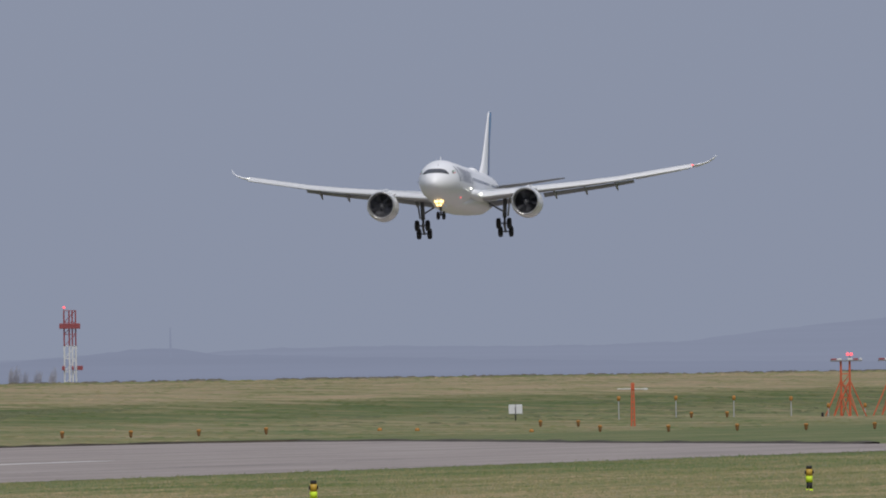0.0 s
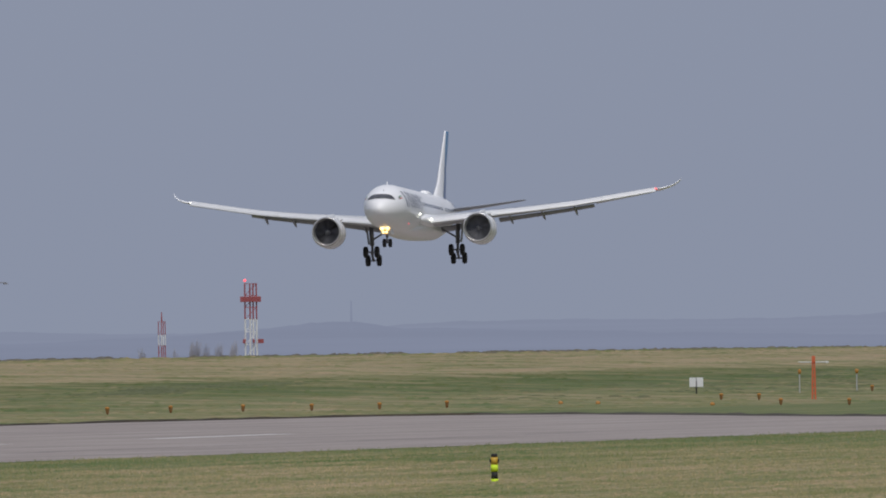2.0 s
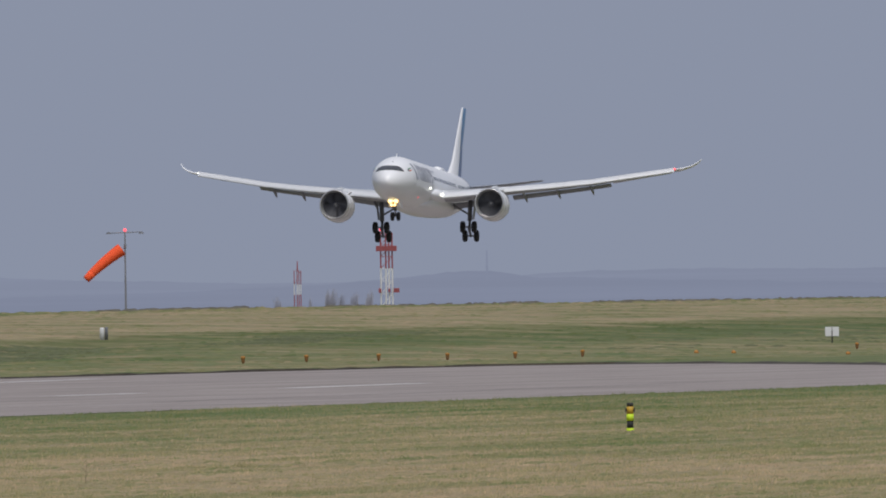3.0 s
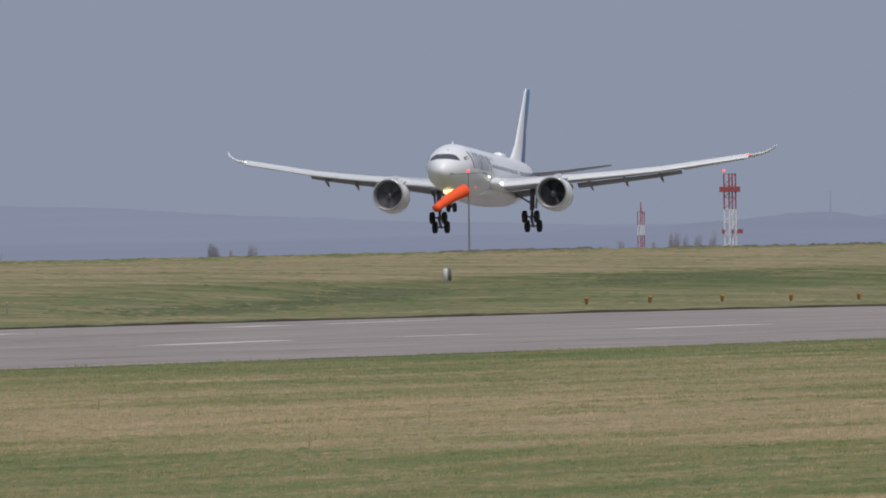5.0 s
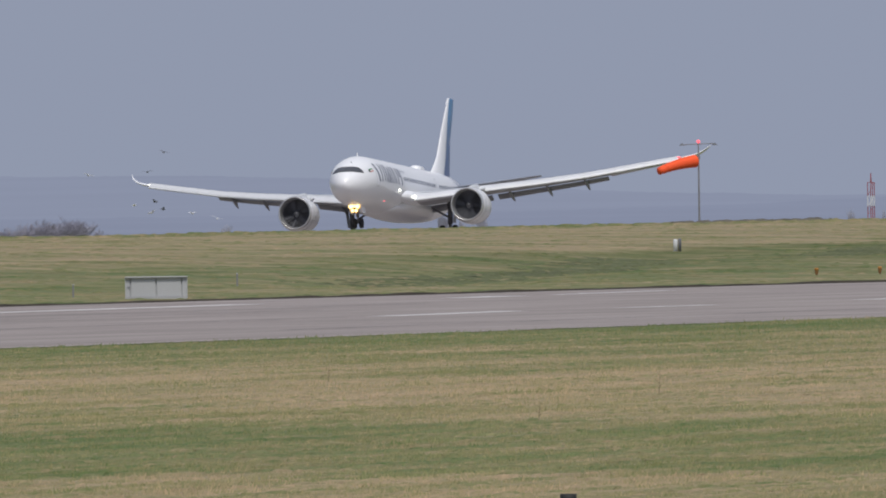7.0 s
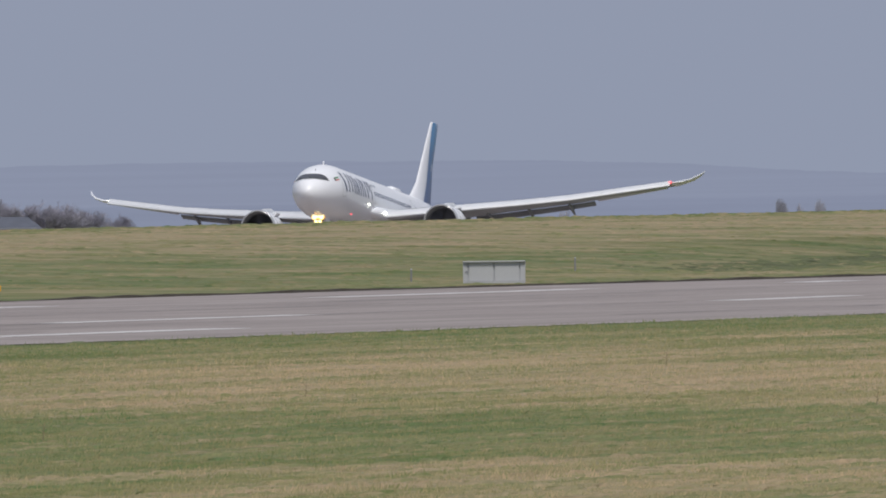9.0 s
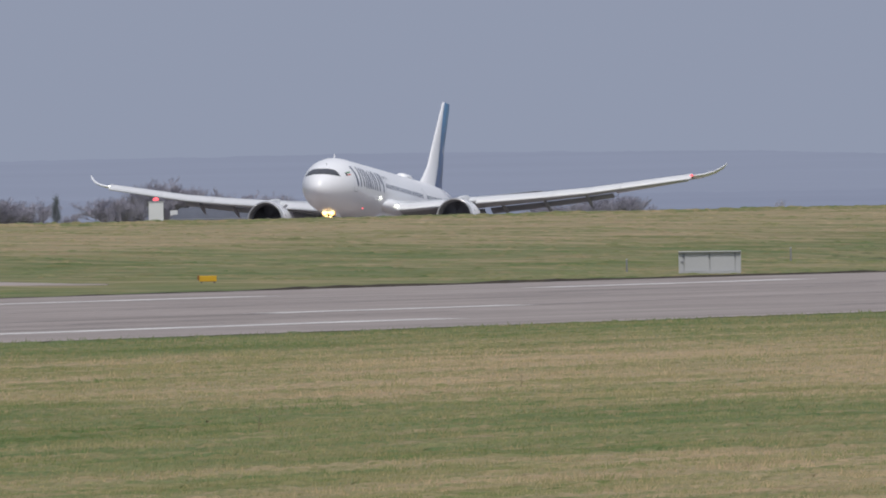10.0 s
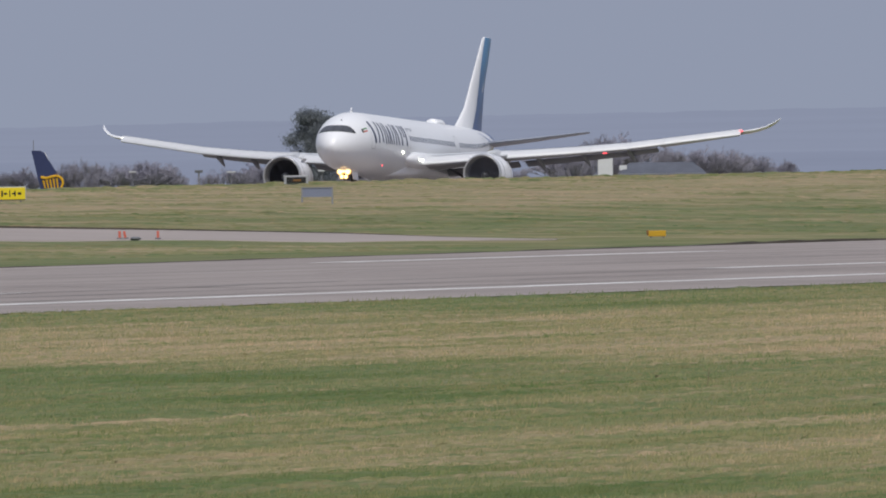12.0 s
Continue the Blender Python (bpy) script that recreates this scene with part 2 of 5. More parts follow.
amber_dark = material("brown_light_base", (0.23, 0.11, 0.035), 0.6, vary=0.2)
black_paint = material("black_paint", (0.02, 0.02, 0.02), 0.7)
yellow_paint = material("amber_yellow_paint", (0.62, 0.36, 0.02), 0.6, vary=0.1)
lime_paint = material("fluorescent_lime", (0.62, 0.85, 0.03), 0.6, vary=0.05)
box_grey = material("pale_cabinet_grey", (0.42, 0.43, 0.45), 0.6, vary=0.08)
box_dark = material("cabinet_frame_grey", (0.27, 0.28, 0.30), 0.6)
sign_white = material("white_sign_board", (0.72, 0.73, 0.75), 0.5, vary=0.06)
sign_yellow = material("yellow_sign_face", (0.85, 0.68, 0.02), 0.5, vary=0.06)
blue_grey = material("blue_grey_board", (0.22, 0.25, 0.34), 0.6, vary=0.1)
cone_red = material("red_orange_marker", (0.60, 0.15, 0.10), 0.6, vary=0.1)
roof_slate = material("slate_roof", (0.10, 0.11, 0.14), 0.8, vary=0.2)
# distance haze is mixed into the twig and leaf colours, pale and bluish
bark = material("hazed_twigs", (0.325, 0.315, 0.38), 0.95, vary=0.3)
needle = material("hazed_evergreen_foliage", (0.25, 0.275, 0.295), 0.95, vary=0.25, scale=1.5)


def thin_foliage(m, share):
    """Let part of the light through a material of leaves or twigs."""
    n, l = m.node_tree.nodes, m.node_tree.links
    b = n["Principled BSDF"]
    back, mix = n.new("ShaderNodeBsdfTranslucent"), n.new("ShaderNodeMixShader")
    l.new(b.inputs["Base Color"].links[0].from_socket, back.inputs["Color"])
    mix.inputs["Fac"].default_value = share
    l.new(b.outputs[0], mix.inputs[1])
    l.new(back.outputs[0], mix.inputs[2])
    l.new(mix.outputs[0], n["Material Output"].inputs["Surface"])


thin_foliage(needle, 0.5)
tail_dark_blue = material("navy_airliner_tail", (0.04, 0.052, 0.135), 0.35, vary=0.1)
tail_gold = material("golden_tail_emblem", (0.75, 0.42, 0.02), 0.4)


# ---- mesh helpers ----
def part(name, bm, mat, parent=None, label="", smooth=False):
    """Link a bmesh as one mesh object, under a thing or a part."""
    me = bpy.data.meshes.new(name)
    bm.to_mesh(me)
    bm.free()
    for p in me.polygons:
        p.use_smooth = smooth
    me.materials.append(mat)
    ob = new(name, me)
    if parent:
        ob.parent = parent
    if label:
        ob["label"] = label
    return ob


def thing(name, at, label, category, group="", kind="", rz=0):
    ob = new(name)
    ob.matrix_basis = pose(*at, 0, 0, rz)
    return tagged(ob, label, category, group, kind)


def box(bm, c, s, rot=None, bevel=0.0):
    m = Matrix.Translation(c) @ (rot or Matrix()) @ Matrix.Diagonal((*s, 1))
    r = bmesh.ops.create_cube(bm, size=1, matrix=m)
    if bevel:
        es = list({e for v in r["verts"] for e in v.link_edges})
        bmesh.ops.bevel(bm, geom=es, offset=bevel, segments=2, affect="EDGES", profile=0.5)
    return bm


def rod(bm, a, b, r1, r2=None, n=8):
    a, b = Vector(a), Vector(b)
    d = b - a
    m = Matrix.Translation((a + b) / 2) @ d.to_track_quat("Z", "Y").to_matrix().to_4x4()
    bmesh.ops.create_cone(bm, cap_ends=True, segments=n, radius1=r1, radius2=r1 if r2 is None else r2, depth=d.length, matrix=m)
    return bm


def loft(bm, rings, cap=True, close=True):
    """Skin a list of rings, each a list of as many points."""
    vs = [[bm.verts.new(p) for p in ring] for ring in rings]
    n = len(rings[0])
    for a, b in zip(vs, vs[1:]):
        for i in range(n if close else n - 1):
            j = (i + 1) % n
            try:
                bm.faces.new((a[i], a[j], b[j], b[i]))
            except ValueError:
                pass
    if cap and close:
        bm.faces.new(vs[0][::-1])
        bm.faces.new(vs[-1])
    bmesh.ops.recalc_face_normals(bm, faces=bm.faces)
    return bm


def B():
    return bmesh.new()


def smooth01(a):
    a = min(max(a, 0.0), 1.0)
    return a * a * (3 - 2 * a)


# ---- ground ----
def crest_height(y):
    return float(np.interp(y, [1000, 1240, 1330, 1430, 1500, 1600, 1680, 1760, 1900, 2200], [2.1, 2.26, 2.48, 2.6, 2.76, 2.95, 3.08, 3.18, 3.25, 3.25]))


def strip_height(y):
    return float(np.interp(y, [1500, 1925, 2032, 2143, 2400], [-0.3, -0.56, -1.12, -1.80, -2.3]))


def height(x, y):
    """The ground: level near field and runway, a bank, and the landing strip beyond its crest."""
    far = -x
    if far < 262:
        return 0.0
    if far < 400:
        a = (far - 262) / 138
        return crest_height(y) * math.sin((0.35 * a + 0.65 * smooth01(a)) * math.pi / 2)
    if far < 560:
        return crest_height(y) + (strip_height(y) - crest_height(y)) * smooth01((far - 405) / 150)
    return strip_height(y)


def rough_height(x, y):
    z = height(x, y)
    far = -x
    if far > 264:
        k = smooth01((far - 264) / 25) * (1 - smooth01((far - 430) / 60))
        z += k * (0.10 * noise.noise((x / 6, y / 14, 0)) + 0.05 * noise.noise((x / 1.5, y / 3.0, 5)))
        # a shallow swale runs up the bank
        q = (far - 306.5) - (y - 1245) * 0.165
        z -= 0.42 * math.exp(-(q / 6) ** 2) * smooth01((y - 1080) / 60) * (1 - smooth01((y - 1330) / 40))
    return z


def build_ground():
    xs = [5000, 2000, 800, 300, 100, 20, -20] + [-40 - 12 * i for i in range(19)] + [-262, -264, -267] + [-270 - 3 * i for i in range(56)]
    xs += [-450, -480, -520, -560, -600, -700, -900, -1300, -2000, -3200, -5000]
    ys = [-4000, -1500, -500, 0, 150, 260] + [300 + 6 * i for i in range(320)] + [2260, 2350, 2450, 2600, 2800, 3200, 3800, 5000]
    me = bpy.data.meshes.new("ground")
    verts = [(x, y, rough_height(x, y)) for x in xs for y in ys]
    m = len(ys)
    faces = [(i * m + j, i * m + j + 1, (i + 1) * m + j + 1, (i + 1) * m + j) for i in range(len(xs) - 1) for j in range(m - 1)]
    me.from_pydata(verts, [], faces)
    me.materials.append(grass)
    for p in me.polygons:
        p.use_smooth = True
    return tagged(new("ground", me), "winter airfield grass, green and straw-coloured, rising to a bank", "ground", kind="structure")


build_ground()


def flat_sheet(name, outline, mat, lift, label, category):
    """A level sheet over an outline in plan, following the ground."""
    bm = B()
    f = bm.faces.new([bm.verts.new((x, y, height(x, y) + lift)) for x, y in outline])
    bmesh.ops.triangulate(bm, faces=[f])
    bmesh.ops.recalc_face_normals(bm, faces=bm.faces)
    ob = part(name, bm, mat)
    for p in ob.data.polygons:
        if p.normal.z < 0:
            p.flip()
    return tagged(ob, label, category, kind="structure")


NEAR_EDGE = [(100, -152), (300, -159), (517, -166), (600, -167.5), (690, -169.5), (765, -171), (870, -173.5), (978, -176)]
FAR_EDGE = [(1018, -192), (1078, -216), (1130, -234), (1154, -243), (1168, -252), (1166, -258), (1120, -261), (1050, -260), (951, -257), (859, -252), (800, -248), (750, -244), (600, -233), (300, -212), (100, -200)]
random.seed(4)
near_pts = []
for (ya, xa), (yb, xb) in zip(NEAR_EDGE, NEAR_EDGE[1:]):
    k = max(1, int((yb - ya) / 3))
    near_pts += [(xa + (xb - xa) * i / k + random.uniform(-0.35, 0.35), ya + (yb - ya) * i / k) for i in range(k)]
far_pts = []
for (ya, xa), (yb, xb) in zip(FAR_EDGE, FAR_EDGE[1:]):
    k = max(1, int(math.hypot(yb - ya, xb - xa) / 4))
    far_pts += [(xa + (xb - xa) * i / k + random.uniform(-0.25, 0.25), ya + (yb - ya) * i / k) for i in range(k)]
runway = flat_sheet("runway", near_pts + far_pts, tarmac, 0.02, "worn pinkish grey tarmac runway with faded white lines", "runway")


def painted_line(x0, y0, x1, y1, w):
    bm = B()
    n = max(2, int(abs(y1 - y0) / 6))
    rings = []
    for i in range(n + 1):
        a = i / n
        x, y = x0 + (x1 - x0) * a, y0 + (y1 - y0) * a
        rings.append([(x - w / 2, y, 0.028), (x + w / 2, y, 0.028)])
    loft(bm, rings, close=False)
    return tagged(part("runway_line", bm, line_paint), "faded white line painted on the runway", "runway marking", "runway lines", "structure")


for x0, y0, x1, y1, w in [(-172, 400, -180, 646, 1.7), (-198.5, 690, -199.6, 726, 1.5), (-202.5, 795, -205, 825, 1.4), (-205, 843, -205.5, 860, 1.0),
                          (-207, 893, -209.2, 928, 1.2), (-234.5, 765, -236.5, 822, 1.8), (-239, 872, -243, 930, 1.8), (-245, 976, -246.5, 992, 2.0),
                          (-246.5, 1000, -251, 1042, 0.8), (-190, 560, -193, 600, 0.5)]:
    painted_line(x0, y0, x1, y1, w)


def tar_seam(x0, y0, x1, y1, w):
    """A dark sealed crack that wanders along the pavement."""
    bm = B()
    n = max(4, int(math.hypot(x1 - x0, y1 - y0) / 5))
    rings = []
    for i in range(n + 1):
        a = i / n
        x, y = x0 + (x1 - x0) * a + random.uniform(-0.3, 0.3), y0 + (y1 - y0) * a
        k = w * random.uniform(0.4, 1.1)
        rings.append([(x - k / 2, y, 0.0245), (x + k / 2, y, 0.0245)])
    loft(bm, rings, close=False)
    return tagged(part("tar_seam", bm, tar), "dark sealed crack in the runway", "runway marking", "tar seams", "structure")


for x0, y0, x1, y1 in [(-203, 631, -187, 608), (-225, 698, -219, 709), (-176, 470, -184, 640), (-183, 520, -192, 690), (-188, 560, -196, 640), (-195, 640, -203, 790), (-212, 690, -222, 860), (-182, 700, -190, 900), (-222, 760, -232, 920)]:
    tar_seam(x0, y0, x1, y1, 0.55)


def build_verge():
    """The ragged dark lip of turf and soil along the runway's far side."""
    random.seed(8)
    bm = B()
    pts = far_pts
    rings = []
    for x, y in pts:
        h = random.uniform(0.08, 0.16) if y > 880 else random.uniform(0.02, 0.07)
        rings.append([(x + 0.12, y - 0.1, 0.0), (x + 0.06, y, h), (x - 0.5, y + 0.4, h * 0.9), (x - 1.6, y + 0.8, -0.02)])
    loft(bm, rings, close=False)
    tagged(part("verge", bm, soil), "dark ragged soil lip along the runway edge", "verge", kind="structure")


build_verge()


def build_exit():
    """A narrow taxiway that leaves the runway up the bank, built in short slabs that follow the slope."""
    bm = B()
    far = [(-274.5, 931.5), (-277, 934), (-281.3, 936.5), (-289.7, 947), (-299.9, 954), (-307.9, 953.5), (-318, 945), (-330, 925)]
    near = [(-274.8, 931), (-276, 923), (-279.4, 914), (-284, 912.5), (-288, 911), (-291.3, 902), (-297, 890), (-306, 868)]
    rings = []
    for (xa, ya), (xb, yb) in zip(far, near):
        row = [(xa + (xb - xa) * k / 8, ya + (yb - ya) * k / 8) for k in range(9)]
        row = [(x, y, rough_height(x, y) + 0.05) for x, y in row]
        rings.append(row + [(row[-1][0] + 0.1, row[-1][1] - 0.4, row[-1][2] - 0.3)])
    loft(bm, rings, close=False)
    lip = B()
    low = [min(1.0, 0.3 * k - 0.5) for k in range(len(rings))]
    loft(lip, [[(r[0][0], r[0][1] - 0.2, r[0][2] - 0.1), (r[0][0], r[0][1], r[0][2] + 0.10 * k), (r[0][0], r[0][1] + 0.8 * k, r[0][2] + 0.07 * k), (r[0][0], r[0][1] + 2.0 * k, r[0][2] - 0.15)] for r, k in zip(rings[1:], low[1:])], close=False)
    tagged(part("taxiway_verge", lip, soil), "dark soil lip along the taxiway", "verge", kind="structure")
    tagged(part("taxiway", bm, concrete), "narrow tarmac taxiway leaving the runway up the bank", "taxiway", kind="structure")


build_exit()
landing = B()
loft(landing, [[(-581 - 30, y, strip_height(y) + 0.03), (-581 + 30, y, strip_height(y) + 0.03)] for y in (300, 1500, 1925, 2032, 2143, 2400, 3200)], close=False)
tagged(part("landing_runway", landing, tarmac), "grey tarmac landing runway behind the bank", "runway", kind="structure")


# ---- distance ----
# Distance haze is put into an even blue-grey glow that takes no light.
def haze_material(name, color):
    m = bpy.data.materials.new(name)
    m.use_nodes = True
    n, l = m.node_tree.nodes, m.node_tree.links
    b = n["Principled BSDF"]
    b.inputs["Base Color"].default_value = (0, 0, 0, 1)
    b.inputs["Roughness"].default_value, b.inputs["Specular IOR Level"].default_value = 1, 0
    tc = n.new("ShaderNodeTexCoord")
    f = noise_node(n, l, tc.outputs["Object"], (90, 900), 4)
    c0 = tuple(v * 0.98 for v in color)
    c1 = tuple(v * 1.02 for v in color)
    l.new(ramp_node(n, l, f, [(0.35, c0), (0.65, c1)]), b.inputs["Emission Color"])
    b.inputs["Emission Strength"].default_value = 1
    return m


def ridge(name, dist, prof, color, label):
    """A far hill: a skyline over bearings, given as heights over eye level in thousandths of the distance."""
    bm = B()
    front, top, back = [], [], []
    n = 900
    for i in range(n + 1):
        a = 6.0 + 17.0 * i / n
        h = float(np.interp(a, [p[0] for p in prof], [p[1] for p in prof]))
        h += 0.06 * noise.noise((a * 9, dist, 0)) + 0.035 * noise.noise((a * 40, dist, 3)) + 0.02 * noise.noise((a * 130, dist, 7))
        for ring, d, z in ((front, dist, -12), (top, dist + 60, EYE[2] + h * dist / 1000), (back, dist + 120, -12)):
            ring.append((-d * math.sin(radians(a)), d * math.cos(radians(a)), z))
    loft(bm, [front, top, back], close=False)
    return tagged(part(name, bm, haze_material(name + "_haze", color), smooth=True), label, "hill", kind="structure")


SKYLINE = [(6, 2.6), (10.3, 2.7), (10.665, 2.39), (10.94, 1.95), (11.09, 1.65), (11.2, 1.42), (11.5, 1.30), (11.94, 1.40), (12.26, 1.38), (12.6, 1.0), (13.1, 0.98),
           (13.6, 1.25), (14.06, 1.63), (14.4, 2.05), (14.82, 2.3), (15.2, 2.33), (15.6, 2.4), (16.3, 2.3), (17.0, 2.2), (17.8, 2.0), (23, 1.9)]
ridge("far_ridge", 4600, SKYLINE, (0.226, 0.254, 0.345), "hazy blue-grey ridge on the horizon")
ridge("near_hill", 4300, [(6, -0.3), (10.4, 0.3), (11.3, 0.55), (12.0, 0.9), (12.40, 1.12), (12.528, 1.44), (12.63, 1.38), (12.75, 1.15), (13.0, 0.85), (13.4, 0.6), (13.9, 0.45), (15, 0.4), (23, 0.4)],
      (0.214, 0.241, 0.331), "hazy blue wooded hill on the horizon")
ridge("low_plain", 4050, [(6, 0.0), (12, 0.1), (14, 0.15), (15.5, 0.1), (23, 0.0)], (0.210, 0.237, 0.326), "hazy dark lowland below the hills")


# ---- airliner ----
# Space of the airliner: nose at y = 0, tail at larger y, +x its left wing, ground at z = 0.
BODY = [(0.0, 4.30, 0.03), (0.12, 4.31, 0.40), (0.4, 4.34, 0.78), (0.9, 4.40, 1.18), (1.6, 4.50, 1.58), (2.5, 4.62, 1.95), (3.6, 4.75, 2.28), (5.0, 4.87, 2.57), (6.6, 4.95, 2.75), (8.4, 4.97, 2.82),
        (20.0, 4.97, 2.82), (30.0, 4.97, 2.82), (38.0, 4.97, 2.82), (41.5, 5.05, 2.74), (45.0, 5.28, 2.50), (48.5, 5.62, 2.13), (52.0, 6.00, 1.66), (55.0, 6.34, 1.15), (57.0, 6.58, 0.72), (58.0, 6.72, 0.35)]
# the body stands a little nose-down on its legs, so its axis rises aft
BODY = [(y, z + 0.019 * max(0.0, y - 8.4), r) for y, z, r in BODY]
BY = [b[0] for b in BODY]


def skin(y, a, out=0.0):
    """The point on the fuselage at y, a degrees round from the crown to the left side."""
    z, r = float(np.interp(y, BY, [b[1] for b in BODY])), float(np.interp(y, BY, [b[2] for b in BODY]))
    r += out
    return Vector((r * math.sin(radians(a)), y, z + r * math.cos(radians(a))))


def front(x, z, out=0.0):
    """The point of the nose that shows at x, z from ahead."""
    lo, hi = 0.0, 8.0
    for _ in range(30):
        y = (lo + hi) / 2
        c, r = float(np.interp(y, BY, [b[1] for b in BODY])), float(np.interp(y, BY, [b[2] for b in BODY]))
        if math.hypot(x, z - c) > r:
            lo = y
        else:
            hi = y
    return Vector((x, y - out, z + out * 0.5))


def skin_patch(bm, corners, out, k=5):
    """A patch lying on the fuselage; corners are (y, angle) in order round it."""
    (ya, aa), (yb, ab), (yc, ac), (yd, ad) = corners
    rows = []
    for i in range(k + 1):
        s = i / k
        rows.append([skin(*( (1 - t) * ((1 - s) * p + s * q) + t * ((1 - s) * u + s * w) for p, q, u, w in ((ya, yd, yb, yc), (aa, ad, ab, ac))), out) for t in (j / k for j in range(k + 1))])
    vs = [[bm.verts.new(p) for p in row] for row in rows]
    for i in range(k):
        for j in range(k):
            bm.faces.new((vs[i][j], vs[i][j + 1], vs[i + 1][j + 1], vs[i + 1][j]))
    return bm


FOIL = [(1.0, 0.0), (0.8, 0.035), (0.55, 0.068), (0.3, 0.078), (0.12, 0.060), (0.03, 0.030), (0.0, 0.0), (0.03, -0.022), (0.12, -0.036), (0.3, -0.044), (0.55, -0.036), (0.8, -0.014)]


def foil_ring(x, y, z, chord, thick=1.0, twist=0.0, side=1, lean=0.0):
    """A wing section with its nose at (x, y, z); lean tips the thickness from z towards x."""
    pts = []
    for u, v in FOIL:
        dy, dz = u * chord, v * chord * thick
        yy, zz = dy * math.cos(twist) + dz * math.sin(twist), -dy * math.sin(twist) + dz * math.cos(twist)
        pts.append((side * (x - zz * math.sin(lean)), y + yy, z + zz * math.cos(lean)))
    return pts


# span, nose y, chord, nose z of the wing
WING = [(1.6, 18.9, 11.4, 3.75), (4.5, 20.8, 9.8, 4.05), (9.4, 23.95, 7.4, 4.74), (15.0, 27.35, 5.8, 5.42), (20.0, 30.4, 4.7, 6.12), (25.0, 33.45, 3.65, 7.06), (29.3, 36.1, 2.7, 7.88)]
TIP = [(30.2, 36.8, 2.2, 8.08, 0.35), (31.0, 37.6, 1.7, 8.40, 0.7), (31.6, 38.5, 1.2, 8.86, 1.0), (31.95, 39.6, 0.55, 9.35, 1.2)]


def wing_at(x):
    xs = [w[0] for w in WING]
    return [float(np.interp(x, xs, [w[i] for w in WING])) for i in (1, 2, 3)]


def build_wing(plane, side, name):
    pivot = Vector((side * 2.0, 24.0, 3.9))
    wing = new(name)
    wing.parent = plane
    wing.matrix_basis = Matrix.Translation(pivot)

    def put(pname, bm, mat, label="", smooth=False):
        bmesh.ops.translate(bm, verts=bm.verts, vec=-pivot)
        return part(pname, bm, mat, wing, label, smooth)

    put("wing_panel", loft(B(), [foil_ring(x, y, z, c, 1.15 - 0.012 * x, 0.0, side) for x, y, c, z in WING]), wing_grey, "", True)
    # an added sheet below the wing carries its shade as darker grey
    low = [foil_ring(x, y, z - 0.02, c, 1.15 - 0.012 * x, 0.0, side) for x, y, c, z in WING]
    put("lower_shade_skin", loft(B(), [r[8:] + r[:1] for r in low], close=False), underside_shade, "underside painted darker grey for its shade", True)
    put("sharklet", loft(B(), [foil_ring(*[w for w in (29.25, 36.07, 7.87, 2.7)], 0.9, 0.03, side, 0.15)] + [foil_ring(x, y, z, c, 0.95, 0.0, side, ln) for x, y, c, z, ln in TIP]), white_skin, "upswept white wingtip", True)
    # slats, drooped ahead of the leading edge
    for x0, x1 in ((3.4, 8.6), (10.3, 16.98), (17.0, 22.98), (23.0, 29.2)):
        rings = []
        for k in range(5):
            x = x0 + (x1 - x0) * k / 4
            y, c, z = wing_at(x)
            s = 0.10 * c + 0.25
            rings.append([(side * x, y - 0.42 - 0.1 * s, z - 0.36), (side * x, y - 0.30 - 0.25 * s, z - 0.22), (side * x, y - 0.12 - 0.1 * s, z + 0.02), (side * x, y + 0.4 * s, z + 0.19 + 0.02 * c), (side * x, y + 0.75 * s, z + 0.22 + 0.035 * c), (side * x, y + 0.2 * s, z - 0.02)])
        put("slat", loft(B(), rings, cap=False), slat_metal, "bright drooped slat", True)
    # flaps, let down behind the trailing edge
    for x0, x1, f in ((3.0, 9.6, 0.12), (10.2, 21.5, 0.125)):
        rings = []
        for k in range(5):
            x = x0 + (x1 - x0) * k / 4
            y, c, z = wing_at(x)
            rings.append(foil_ring(x, y + 0.93 * c, z - 0.10 - 0.01 * c, f * c + 0.42, 1.1, radians(21), side))
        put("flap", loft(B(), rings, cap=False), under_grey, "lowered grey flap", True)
    rings = []
    for k in range(4):
        x = 21.8 + 6.6 * k / 3
        y, c, z = wing_at(x)
        rings.append(foil_ring(x, y + 0.86 * c, z - 0.03, 0.22 * c, 0.9, radians(7), side))
    put("aileron", loft(B(), rings), wing_grey, "", True)
    # flap track fairings
    for x in (6.2, 11.8, 15.6, 19.4):
        y, c, z = wing_at(x)
        rings = []
        for u, dz, r in ((-0.05, -0.25, 0.04), (0.15, -0.42, 0.20), (0.45, -0.62, 0.27), (0.75, -0.95, 0.24), (0.95, -1.22, 0.12), (1.02, -1.32, 0.03)):
            yc = y + c * 0.52 + u * (2.2 + 0.22 * c)
            rings.append([(side * x + r * 0.6 * math.cos(q), yc, z + 0.05 + dz * 0.88 + r * math.sin(q)) for q in (i * math.pi / 4 for i in range(8))])
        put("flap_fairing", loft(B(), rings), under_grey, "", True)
    # aerials of the tip: navigation lamp
    bm = B()
    bmesh.ops.create_uvsphere(bm, u_segments=10, v_segments=6, radius=(0.11 if side > 0 else 0.07), matrix=Matrix.Translation((side * 29.2, 35.95, 7.93)) @ Matrix.Diagonal((1.6, 1, 0.8, 1)))
    put("navigation_lamp", bm, lamp_red if side > 0 else lamp_white, "red tip lamp" if side > 0 else "white tip lamp")
    if side > 0:
        bm = B()
        bmesh.ops.create_uvsphere(bm, u_segments=10, v_segments=6, radius=0.17, matrix=Matrix.Translation((side * 3.61, 19.1, 4.0)))
